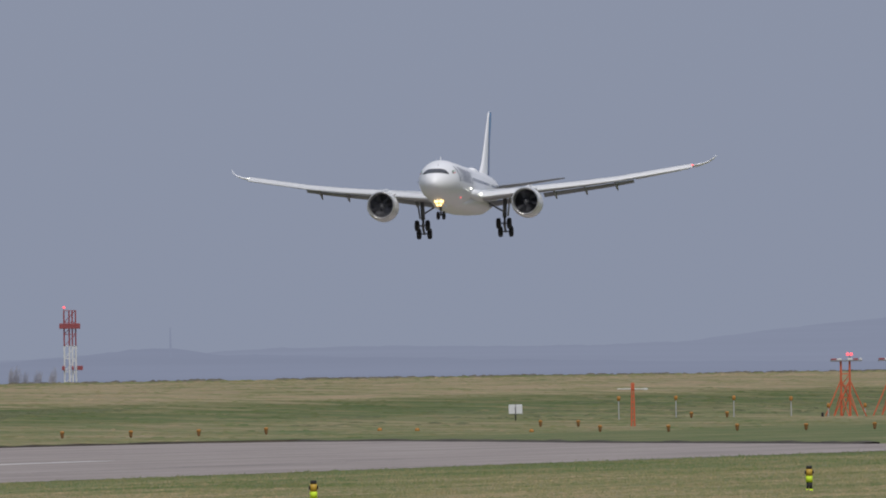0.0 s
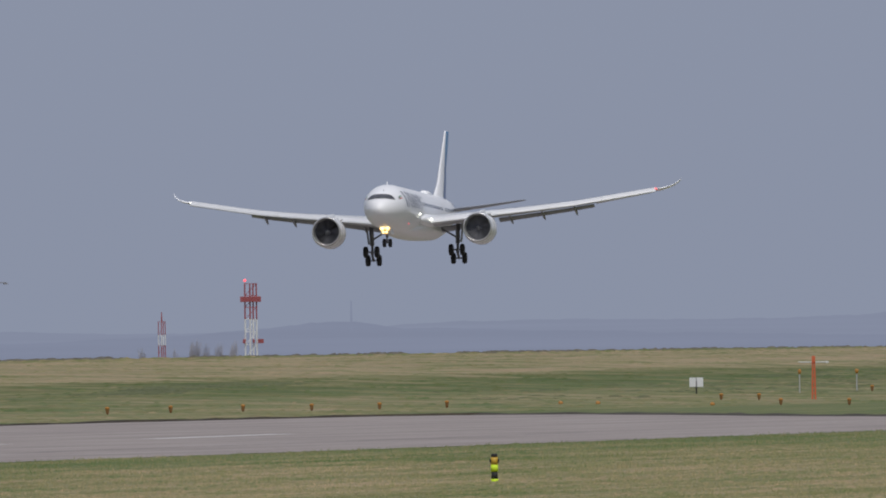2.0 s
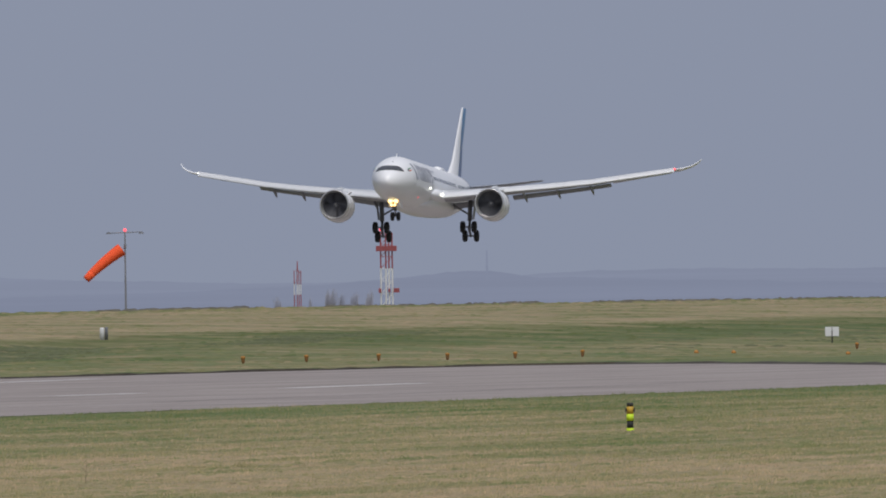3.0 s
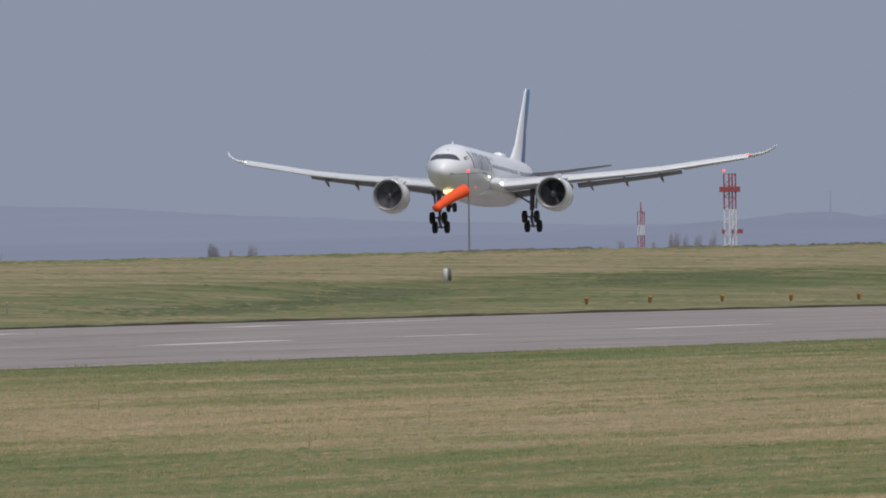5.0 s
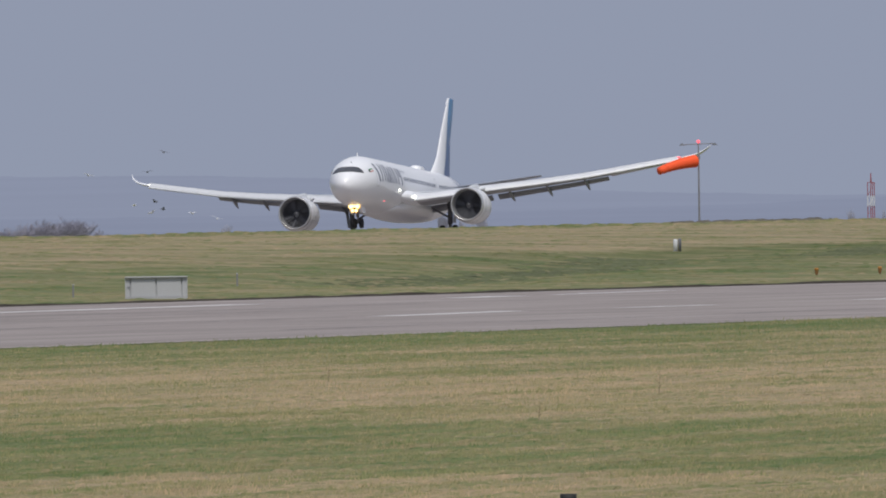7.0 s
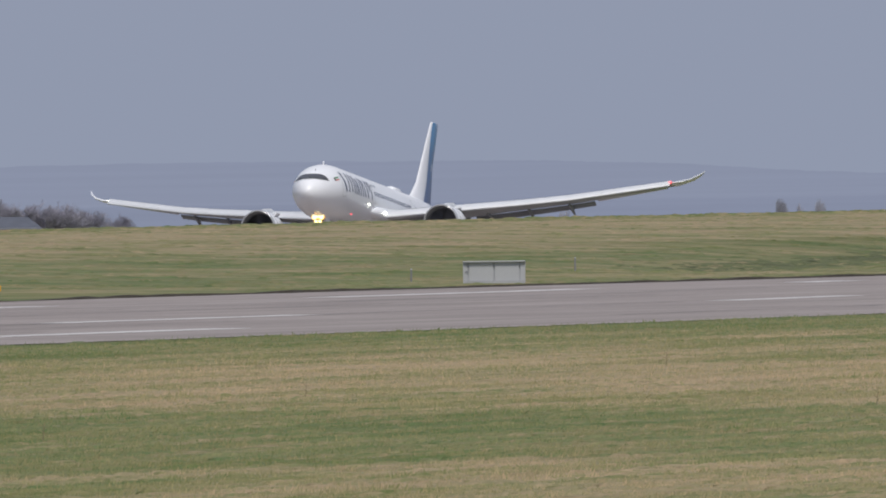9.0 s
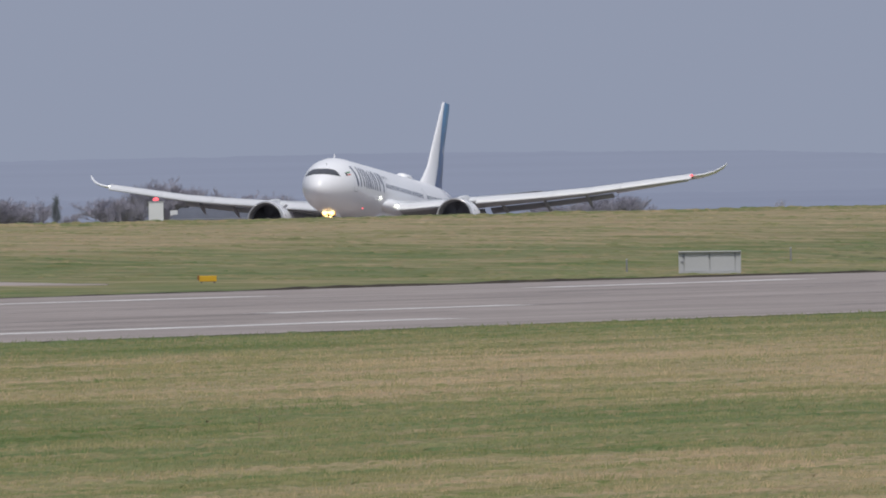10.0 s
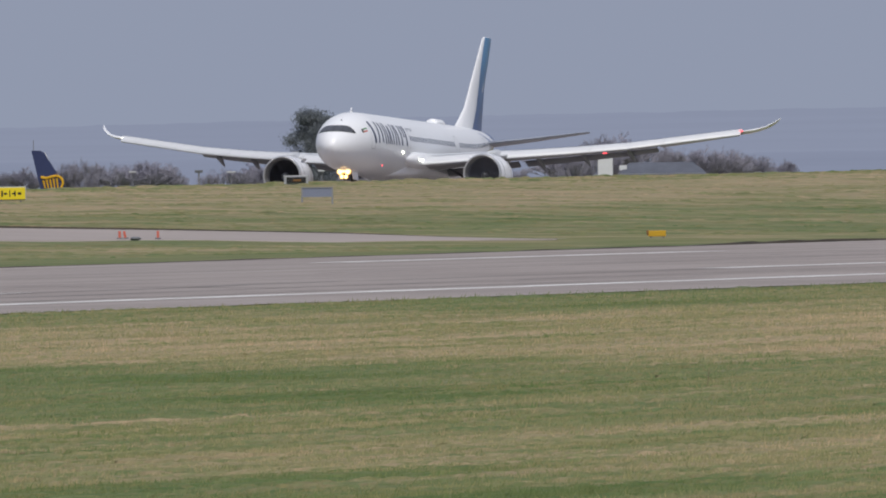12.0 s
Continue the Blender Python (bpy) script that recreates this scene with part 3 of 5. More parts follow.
        put("landing_lamp", bm, lamp_white, "lit white wing root lamp")
    # engine under the wing
    ex, ez, ey = side * 9.42, 2.84, 18.3
    circle = [i * 2 * math.pi / 36 for i in range(36)]

    def rim(y, r, dz=0.0):
        return [(ex + r * math.cos(q), y, ez + dz + r * math.sin(q)) for q in circle]
    nac = put("nacelle", loft(B(), [rim(ey + 0.34, 1.82), rim(ey + 1.0, 1.91, -0.02), rim(ey + 2.0, 1.95, -0.04), rim(ey + 3.4, 1.93, -0.04), rim(ey + 4.4, 1.80, -0.02), rim(ey + 5.2, 1.62), rim(ey + 5.25, 1.50), rim(ey + 4.2, 1.45)], cap=False), white_skin, "white engine cowling", True)
    put("inlet_lip", loft(B(), [rim(ey + 0.9, 1.52), rim(ey + 0.35, 1.56), rim(ey + 0.1, 1.62), rim(ey, 1.69), rim(ey + 0.06, 1.75), rim(ey + 0.34, 1.82)], cap=False), lip_metal, "polished metal inlet lip", True)
    put("inlet_duct", loft(B(), [rim(ey + 0.9, 1.52), rim(ey + 1.7, 1.48), rim(ey + 1.72, 0.02)], cap=False), duct_dark, "dark inlet duct", True)
    put("spinner", loft(B(), [rim(ey + 0.85, 0.02), rim(ey + 1.0, 0.16), rim(ey + 1.3, 0.34), rim(ey + 1.6, 0.46)], cap=False), strut_grey, "", True)
    for y, r, low in ((1.05, 1.914, -0.021), (3.3, 1.934, -0.04)):
        put("cowl_seam", loft(B(), [rim(ey + y, r - 0.01, low), rim(ey + y + 0.02, r + 0.012, low), rim(ey + y + 0.07, r + 0.012, low), rim(ey + y + 0.09, r - 0.01, low)], cap=False), box_dark, "thin dark cowl seam", True)
    put("exhaust", loft(B(), [rim(ey + 4.3, 1.15), rim(ey + 5.6, 0.95), rim(ey + 6.6, 0.68), rim(ey + 6.4, 0.5), rim(ey + 7.4, 0.1)]), under_grey, "", True)
    bm = B()
    bm.faces.new([bm.verts.new(p) for p in ((-0.09, -0.10, 0.30), (0.11, 0.10, 0.30), (0.44, 0.14, 1.47), (-0.02, -0.16, 1.47))])
    bmesh.ops.solidify(bm, geom=bm.faces[:], thickness=0.03)
    blade = part("fan_blade", bm, blade_dark, wing)
    hub = Matrix.Translation(Vector((ex, ey + 1.45, ez)) - pivot)
    blade.matrix_basis = hub
    for i in range(1, 22):
        b2 = new("fan_blade", blade.data)
        b2.parent = wing
        b2.matrix_basis = hub @ Matrix.Rotation(i * 2 * math.pi / 22, 4, "Y")
    rings = []
    for y, w, zl, zh in ((ey + 1.6, 0.10, ez + 1.75, ez + 1.92), (ey + 3.2, 0.22, ez + 1.75, ez + 2.22), (ey + 5.2, 0.28, ez + 1.2, ez + 2.45), (ey + 7.4, 0.26, ez + 1.1, ez + 2.25), (ey + 10, 0.1, ez + 1.5, ez + 2.0)):
        rings.append([(ex - w, y, zl), (ex + w, y, zl), (ex + w * 0.7, y, zh), (ex - w * 0.7, y, zh)])
    put("pylon", loft(B(), rings), wing_grey, "", True)
    bm = box(B(), (ex - side * 1.5, ey + 2.2, ez + 1.45), (0.06, 1.3, 0.5), Matrix.Rotation(side * radians(-45), 4, "Y"))
    put("strake", bm, white_skin)
    return wing


def build_main_gear(plane, side, name):
    """A main leg; its space has the bogie's pivot as origin."""
    leg = new(name)
    leg.parent = plane
    x, y = side * 5.34, 28.9
    leg.matrix_basis = Matrix.Translation((x, y, 0.72))
    bm = B()
    rod(bm, (0, 0, 0.0), (0, 0, 1.6), 0.16, n=12)
    rod(bm, (0, 0, 1.3), (side * 0.1, -0.1, 4.0), 0.27, n=12)
    part("strut", bm, strut_grey, leg, "", True)
    part("side_brace", rod(B(), (0, 0, 2.0), (-side * 2.2, 0.2, 3.3), 0.11, n=8), strut_grey, leg)
    part("torque_link", rod(rod(B(), (0, 0.25, 0.3), (0, 0.65, 0.9), 0.07, n=6), (0, 0.65, 0.9), (0, 0.25, 1.5), 0.07, n=6), strut_grey, leg)
    part("gear_door", box(B(), (side * 0.55, 0.1, 2.5), (0.07, 1.3, 2.1), Matrix.Rotation(side * 0.12, 4, "Y"), 0.03), under_grey, leg, "grey leg door")
    bogie = new("bogie")
    bogie.parent = plane
    bogie.matrix_basis = Matrix.Translation((x, y, 0.72))
    part("beam", rod(B(), (0, -1.05, 0), (0, 1.05, 0), 0.15, n=10), strut_grey, bogie)
    prof = [(-0.5, 0.30), (-0.5, 0.82), (-0.42, 0.95), (-0.22, 1.0), (0.22, 1.0), (0.42, 0.95), (0.5, 0.82), (0.5, 0.30)]
    for ay in (-0.99, 0.99):
        part("axle", rod(B(), (-0.7, ay, 0), (0.7, ay, 0), 0.09, n=8), strut_grey, bogie)
    for ay in (-0.99, 0.99):
        for ax in (-0.70, 0.70):
            circle = [i * 2 * math.pi / 24 for i in range(24)]
            rings = [[(ax + u * 0.52, ay + v * 0.70 * math.cos(q), v * 0.70 * math.sin(q)) for q in circle] for u, v in prof]
            part("tyre", loft(B(), rings), rubber, bogie, "black rubber tyre", True)
    return leg, bogie


def build_airliner():
    plane = thing("airliner", (0, 0, 0), "white wide-body airliner with blue tail, landing with gear and flaps down", "airplane")
    circle = list(range(0, 360, 8))
    fuselage = part("fuselage", loft(B(), [[skin(y, a) for a in circle] for y in BY]), white_skin, plane, "glossy white fuselage", True)
    # belly fairing
    rings = []
    for y, w, zt, zb in ((15.0, 0.3, 2.6, 2.45), (17.4, 1.7, 3.3, 2.32), (20.0, 2.75, 4.2, 2.24), (22.0, 3.2, 4.6, 2.20), (24, 3.3, 4.7, 2.18), (29, 3.3, 4.7, 2.18), (32.5, 2.9, 4.4, 2.24), (35.5, 1.9, 3.4, 2.4), (37.5, 0.4, 2.9, 2.7)):
        rings.append([(w * math.copysign(abs(math.cos(q)) ** 0.75, math.cos(q)), y, (zt + zb) / 2 + (zt - zb) / 2 * math.copysign(abs(math.sin(q)) ** 0.75, math.sin(q))) for q in (i * 2 * math.pi / 28 for i in range(28))])
    part("belly_fairing", loft(B(), rings), white_skin, plane, "", True)
    for s in (1, -1):
        rings = []
        for y, cx, r in ((16.9, 2.35, 0.05), (17.5, 2.45, 0.36), (18.3, 2.6, 0.60), (19.6, 2.75, 0.78), (22.0, 2.8, 0.90), (25.0, 2.6, 0.95), (28.0, 2.3, 0.9)):
            rings.append([(s * cx + r * math.cos(q), y, 4.0 + r * 0.9 * math.sin(q)) for q in (i * math.pi / 8 for i in range(16))])
        part("wing_root_fairing", loft(B(), rings, cap=False), white_skin, plane, "", True)
    # cockpit panes, black-masked
    mask = new("windscreen")
    mask.parent = plane
    brow = [(0.0, 6.27), (0.60, 6.27), (1.0, 6.22), (1.28, 6.10), (1.52, 5.88), (1.74, 5.58)]
    bx, bz = [b[0] for b in brow], [b[1] for b in brow]

    def sill(x, lo):
        return lo - 0.12 * max(0.0, (x - 0.7) / 1.04)

    for s in (1, -1):
        for name, x0, x1, lo, gap, out, m in (("mask", 0.0, 1.74, 5.66, 0.0, 0.015, dark_glass), ("pane", 0.03, 0.74, 5.69, 0.06, 0.05, pane_glass), ("pane", 0.80, 1.18, 5.69, 0.06, 0.05, pane_glass), ("pane", 1.24, 1.48, 5.69, 0.06, 0.05, pane_glass)):
            k = 24 if name == "mask" else 10
            bm = B()
            loft(bm, [[front(s * x, sill(x, lo) + (float(np.interp(x, bx, bz)) - gap - sill(x, lo)) * q / 8, out) for q in range(9)] for x in (x0 + (x1 - x0) * p / k for p in range(k + 1))], close=False)
            part(name, bm, m, mask, "black windscreen surround" if name == "mask" else "dark cockpit pane", True)
    # cabin windows and doors on both sides
    for s in (1, -1):
        row = B()
        for k in range(80):
            y = 9.6 + 0.533 * k
            if y > 50 or y < 17.9 or abs(y - 35.2) < 0.9:
                continue
            skin_patch(row, [(y, s * 70), (y + 0.30, s * 70), (y + 0.30, s * 79), (y, s * 79)], 0.012, 1)
        tagged(part("cabin_windows", row, window_dark, plane, "row of small dark cabin windows"), kind="stuff")
        for y, lo in ((5.1, 103), (17.0, 103), (34.9, 100), (47.3, 102)):
            bm = B()
            for c in ([(y, s * 57), (y + 0.05, s * 57), (y + 0.05, s * lo), (y, s * lo)], [(y + 0.9, s * 57), (y + 0.95, s * 57), (y + 0.95, s * lo), (y + 0.9, s * lo)], [(y, s * 57), (y + 0.95, s * 57), (y + 0.95, s * 58), (y, s * 58)], [(y, s * (lo - 1)), (y + 0.95, s * (lo - 1)), (y + 0.95, s * lo), (y, s * lo)]):
                skin_patch(bm, c, 0.012, 4)
            part("door_outline", bm, box_grey, plane, "thin grey door outline")
        # airline titles as plain upright strokes
        for u, w, a0, a1, tilt in ((5.95, 0.42, 45, 91, -0.45), (6.9, 0.38, 47, 91, 0.25), (8.1, 0.36, 49, 89, 0.0), (9.15, 0.34, 49, 91, -0.1), (9.95, 0.36, 49, 90, -0.2), (10.6, 0.30, 54, 90, 0.2),
                                   (11.2, 0.30, 54, 90, -0.2), (11.9, 0.34, 49, 90, 0.2), (12.8, 0.36, 50, 90, 0.25), (13.75, 0.40, 50, 90, -0.25), (14.9, 0.42, 50, 90, 0.0), (15.9, 0.34, 50, 74, 0.0), (16.6, 0.42, 50, 90, 0.0)):
            part("title_stroke", skin_patch(B(), [(u + tilt, s * a0), (u + tilt + w, s * a0), (u + w, s * a1), (u, s * a1)], 0.014, 6), title_blue, plane, "dark blue painted stroke")
        for k in range(5):
            part("small_title_stroke", skin_patch(B(), [(18.0 + 0.42 * k, s * (52 + 2 * (k % 2))), (18.22 + 0.42 * k, s * (52 + 2 * (k % 2))), (18.22 + 0.42 * k, s * (60 - 2 * (k % 3))), (18.0 + 0.42 * k, s * (60 - 2 * (k % 3)))], 0.014, 2), tail_grey, plane, "grey painted stroke")
        for a, m in ((57.5, material("flag_green", (0.02, 0.22, 0.06))), (60.5, sign_white), (63.5, cone_red)):
            part("flag_stripe", skin_patch(B(), [(3.6, s * a), (4.7, s * a), (4.7, s * (a + 3)), (3.6, s * (a + 3))], 0.013, 2), m, plane, "painted flag stripe")
        part("flag_stripe", skin_patch(B(), [(3.6, s * 57.5), (3.9, s * 57.5), (3.9, s * 66.5), (3.6, s * 66.5)], 0.016, 3), black_paint, plane, "painted flag stripe")
        # blue sweep on the rear body
        part("tail_sweep", skin_patch(B(), [(52.2, s * 28), (56.9, s * 16), (57.3, s * 92), (55.0, s * 66)], 0.012, 10), tail_navy, plane, "deep blue painted sweep", True)
        part("tail_line", skin_patch(B(), [(47.8, s * 40), (48.5, s * 40), (54.4, s * 84), (53.6, s * 86)], 0.012, 8), tail_navy, plane, "thin navy painted line")
    # fin
    fin = new("fin")
    fin.parent = plane

    def fin_ring(z, y, c, t):
        return [(v * c * t, y + u * c, z) for u, v in ((1.0, 0.0), (0.7, 0.04), (0.4, 0.055), (0.12, 0.04), (0.02, 0.015), (0, 0), (0.02, -0.015), (0.12, -0.04), (0.4, -0.055), (0.7, -0.04))]
    FIN = [(7.4, 43.0, 11.3), (8.3, 44.6, 10.0), (9.2, 46.4, 8.35), (10.4, 48.4, 6.7), (12.7, 50.6, 5.05), (15.0, 52.85, 4.2), (17.0, 54.8, 3.3), (17.3, 55.3, 2.8)]
    part("fin_panel", loft(B(), [fin_ring(z, y, c, 0.95) for z, y, c in FIN]), white_skin, fin, "white swept fin", True)
    for s in (1, -1):
        for zlo, zhi, m in ((7.6, 17.28, tail_blue),):
            bm = B()
            grid = []
            for i in range(17):
                z = zlo + (zhi - zlo) * i / 16
                y, c = float(np.interp(z, [f[0] for f in FIN], [f[1] for f in FIN])), float(np.interp(z, [f[0] for f in FIN], [f[2] for f in FIN]))
                u0 = float(np.interp(z, [8.3, 12.6, 17.3], [0.48, 0.42, 0.10]))
                grid.append([(s * (float(np.interp(u, [0, 0.02, 0.12, 0.4, 0.7, 1.0], [0, 0.015, 0.04, 0.055, 0.04, 0.0])) * c * 0.95 + 0.03), y + u * c, z) for u in (u0 + (1 - u0) * k / 6 for k in range(7))])
            loft(bm, grid, close=False)
            part("fin_paint", bm, m, fin, "blue painted rear of the fin", True)
        bm = B()
        for k in range(5):
            box(bm, (s * (0.20 - 0.012 * k), 54.0 + 0.16 * k, 12.1 + 0.26 * abs(k - 1.5)), (0.04, 0.26, 0.18))
        part("emblem", bm, white_skin, fin, "small white plain emblem")
    # tailplane
    for s, nm in ((1, "tailplane"), (-1, "tailplane")):
        part(nm, loft(B(), [foil_ring(x, y, z, c, 0.6, 0.0, s) for x, y, c, z in ((0.9, 49.6, 6.0, 7.05), (5.0, 52.5, 4.2, 7.65), (9.2, 55.5, 2.3, 8.33), (9.7, 56.2, 1.5, 8.42))]), tail_grey, plane, "grey tailplane", True)
    # crown: radome and aerials
    part("satellite_dome", loft(B(), [[(w * math.cos(q), y, skin(y, 0).z - 0.10 + h * max(0, math.sin(q))) for q in (i * 2 * math.pi / 16 for i in range(16))] for y, w, h in ((36.2, 0.45, 0.25), (36.4, 0.6, 0.48), (36.8, 0.68, 0.52), (38.9, 0.66, 0.52), (39.4, 0.55, 0.46), (39.7, 0.3, 0.2))]), white_skin, plane, "white radome", True)
    y, top = 7.2, skin(7.45, 0).z - 0.05
    part("aerial", loft(B(), [[(-0.04, y, top), (0.04, y, top), (0.04, y + 0.5, top), (-0.04, y + 0.5, top)], [(-0.02, y + 0.3, top + 0.45), (0.02, y + 0.3, top + 0.45), (0.02, y + 0.5, top + 0.45), (-0.02, y + 0.5, top + 0.45)]]), white_skin, plane)
    part("probe", rod(B(), tuple(skin(2.9, 8)), tuple(skin(2.9, 8) + Vector((0, 0.02, 0.16))), 0.05, 0.03, n=6), strut_grey, plane)
    bm = B()
    bmesh.ops.create_uvsphere(bm, u_segments=10, v_segments=6, radius=0.14, matrix=Matrix.Translation(skin(15.4, 102, 0.04)))
    part("side_lamp", bm, lamp_white, plane, "lit white lamp")
    # a glowing spot on the skin imitates the red beacon's reflection
    bm = B()
    bmesh.ops.create_uvsphere(bm, u_segments=10, v_segments=6, radius=0.07, matrix=Matrix.Translation(skin(10.6, 133, 0.02)))
    part("beacon_reflection", bm, lamp_red, plane, "small glowing red spot for the beacon's reflection")
    # nose gear
    nose = new("nose_gear")
    nose.parent = plane
    part("strut", rod(rod(B(), (0, 6.67, 0.5), (0, 6.6, 1.3), 0.10, n=10), (0, 6.6, 1.2), (0, 6.4, 3.0), 0.17, n=10), strut_grey, nose, "", True)
    part("drag_brace", rod(B(), (0, 6.5, 1.6), (0, 4.9, 2.5), 0.08, n=8), strut_grey, nose)
    for s in (1, -1):
        part("gear_door", box(B(), (s * 0.62, 6.6, 1.95), (0.05, 1.9, 0.75), Matrix.Rotation(s * -0.15, 4, "Y"), 0.02), white_skin, nose, "small white gear door")
    for s in (1, -1):
        circle2 = [i * 2 * math.pi / 24 for i in range(24)]
        prof = [(-0.5, 0.30), (-0.5, 0.82), (-0.42, 0.95), (-0.22, 1.0), (0.22, 1.0), (0.42, 0.95), (0.5, 0.82), (0.5, 0.30)]
        part("tyre", loft(B(), [[(s * 0.36 + u * 0.38, 6.67 + v * 0.53 * math.cos(q), 0.53 + v * 0.53 * math.sin(q)) for q in circle2] for u, v in prof]), rubber, nose, "black nose tyre", True)
    # lamps are built oversized, with warm glowing rims for the glare around them
    for x, z, r in ((-0.33, 2.62, 0.31), (0.33, 2.62, 0.31), (-0.36, 2.24, 0.30), (0.36, 2.24, 0.30), (0.0, 2.42, 0.33), (-0.20, 1.78, 0.20), (0.20, 1.78, 0.20)):
        for name, rr, dy, m in (("lamp_glow_rim", r, 0.0, lamp_warm), ("lamp_core", r * 0.72, -0.11, lamp_hot)):
            bm = B()
            bmesh.ops.create_uvsphere(bm, u_segments=14, v_segments=8, radius=rr, matrix=Matrix.Translation((x, 5.0 + dy, z)) @ Matrix.Diagonal((1, 0.45, 1, 1)))
            part(name, bm, m, nose, "lit warm landing lamp, enlarged for its glare")
    part("lamp_bracket", rod(rod(B(), (-0.33, 5.08, 2.4), (0.33, 5.08, 2.4), 0.05, n=6), (0, 5.08, 1.45), (0, 5.5, 2.5), 0.06, n=6), strut_grey, nose)
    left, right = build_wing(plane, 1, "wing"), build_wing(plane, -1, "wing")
    gears = [build_main_gear(plane, s, "main_gear") for s in (1, -1)]
    return plane, left, right, gears


airliner, wing_left, wing_right, main_gears = build_airliner()


# ---- things on the field ----
def spot(bearing, dist, el=None):
    """A place dist metres off at a bearing left of +Y; el: height over eye level in thousandths of the distance, else on the ground."""
    x, y = -dist * math.sin(radians(bearing)), dist * math.cos(radians(bearing))
    return (x, y, height(x, y) if el is None else EYE[2] + el * dist / 1000)


def on_ground(x, y):
    return (x, y, rough_height(x, y))


def edge_light(at, first=None):
    if first:
        return copy_thing(first, pose(*at))
    t = thing("edge_light", at, "small amber runway edge light on a short stem", "airfield light", "edge lights")
    part("stem", rod(B(), (0, 0, -0.05), (0, 0, 0.16), 0.05, n=8), amber_dark, t)
    circle = [i * math.pi / 6 for i in range(12)]
    part("body", loft(B(), [[(r * math.cos(q), r * math.sin(q), z) for q in circle] for z, r in ((0.06, 0.07), (0.10, 0.095), (0.28, 0.105), (0.30, 0.10))]), amber_dark, t, "brown body")
    part("lens", loft(B(), [[(r * math.cos(q), r * math.sin(q), z) for q in circle] for z, r in ((0.28, 0.10), (0.30, 0.125), (0.37, 0.13), (0.41, 0.10), (0.43, 0.03))]), amber, t, "amber lens", True)
    return t


lamp = None
for x, y in [(-277.6, 1220.8), (-276.2, 1232.4), (-275.0, 1245.0), (-274.8, 1262.4), (-279.2, 1193.8), (-278.4, 1206.0), (-276.1, 1349.0), (-274.2, 1351.5), (-260.6, 1291.0), (-252.5, 1271.2),
             (-249.3, 1275.9), (-243.6, 1267.8), (-240.4, 1272.5), (-284.5, 1440.2), (-283.7, 1448.5)]:
    lamp = edge_light(on_ground(x, y), first=lamp)
flush = None
for x, y in [(-276.6, 1303.0), (-274.8, 1305.4), (-265.8, 1296.0)]:
    if flush is None:
        flush = thing("inset_light", on_ground(x, y), "low amber inset light in the grass", "airfield light", "inset lights")
        part("dome", loft(B(), [[(r * math.cos(q), r * math.sin(q), z) for q in (i * math.pi / 6 for i in range(12))] for z, r in ((-0.02, 0.15), (0.08, 0.15), (0.16, 0.10), (0.19, 0.03))]), amber, flush, "", True)
    else:
        copy_thing(flush, pose(*on_ground(x, y)))


post_white = material("weathered_post_white", (0.44, 0.44, 0.44), 0.7, vary=0.2)


def marker_stake(at, tall):
    t = thing("marker_stake", at, "white stake with an amber lamp on top", "airfield light", "marker stakes")
    part("post", rod(B(), (0, 0, -0.05), (0, 0, tall - 0.3), 0.045, 0.04, n=8), post_white, t, "weathered white post")
    part("lamp_head", loft(B(), [[(r * math.cos(q), r * math.sin(q), z) for q in (i * math.pi / 5 for i in range(10))] for z, r in ((tall - 0.32, 0.06), (tall - 0.28, 0.10), (tall - 0.08, 0.13), (tall, 0.05))]), amber, t, "amber lamp head", True)


for x, y, h in [(-284.7, 1416.7, 1.56), (-285.1, 1438.0, 1.50), (-284.4, 1454.5, 1.44), (-282.7, 1466.0, 1.42), (-282.1, 1476.3, 0.89), (-280.2, 1479.7, 0.89)]:
    marker_stake(on_ground(x, y), h)


def build_crossbar_mast(at):
    t = thing("crossbar_mast", at, "orange mast with a white crossbar standing in the grass", "mast", rz=12)
    for s in (1, -1):
        part("leg", rod(B(), (s * 0.10, 0, -0.1), (s * 0.06, 0, 2.4), 0.055, 0.045), orange_paint, t)
    for k in range(6):
        part("rung", rod(B(), (-0.09, 0, 0.3 + 0.38 * k), (0.09, 0, 0.45 + 0.38 * k), 0.03, n=6), orange_paint, t)
    part("mast_top", box(B(), (0, 0, 2.52), (0.22, 0.14, 0.44), bevel=0.02), orange_paint, t)
    part("crossbar", rod(B(), (-0.95, 0, 2.36), (0.95, 0, 2.34), 0.035), white_paint, t, "white crossbar")
    part("crossbar_lamp", box(B(), (0.82, 0, 2.34), (0.22, 0.14, 0.12), bevel=0.02), white_paint, t, "white lamp box")


build_crossbar_mast(on_ground(-272.4, 1360.0))


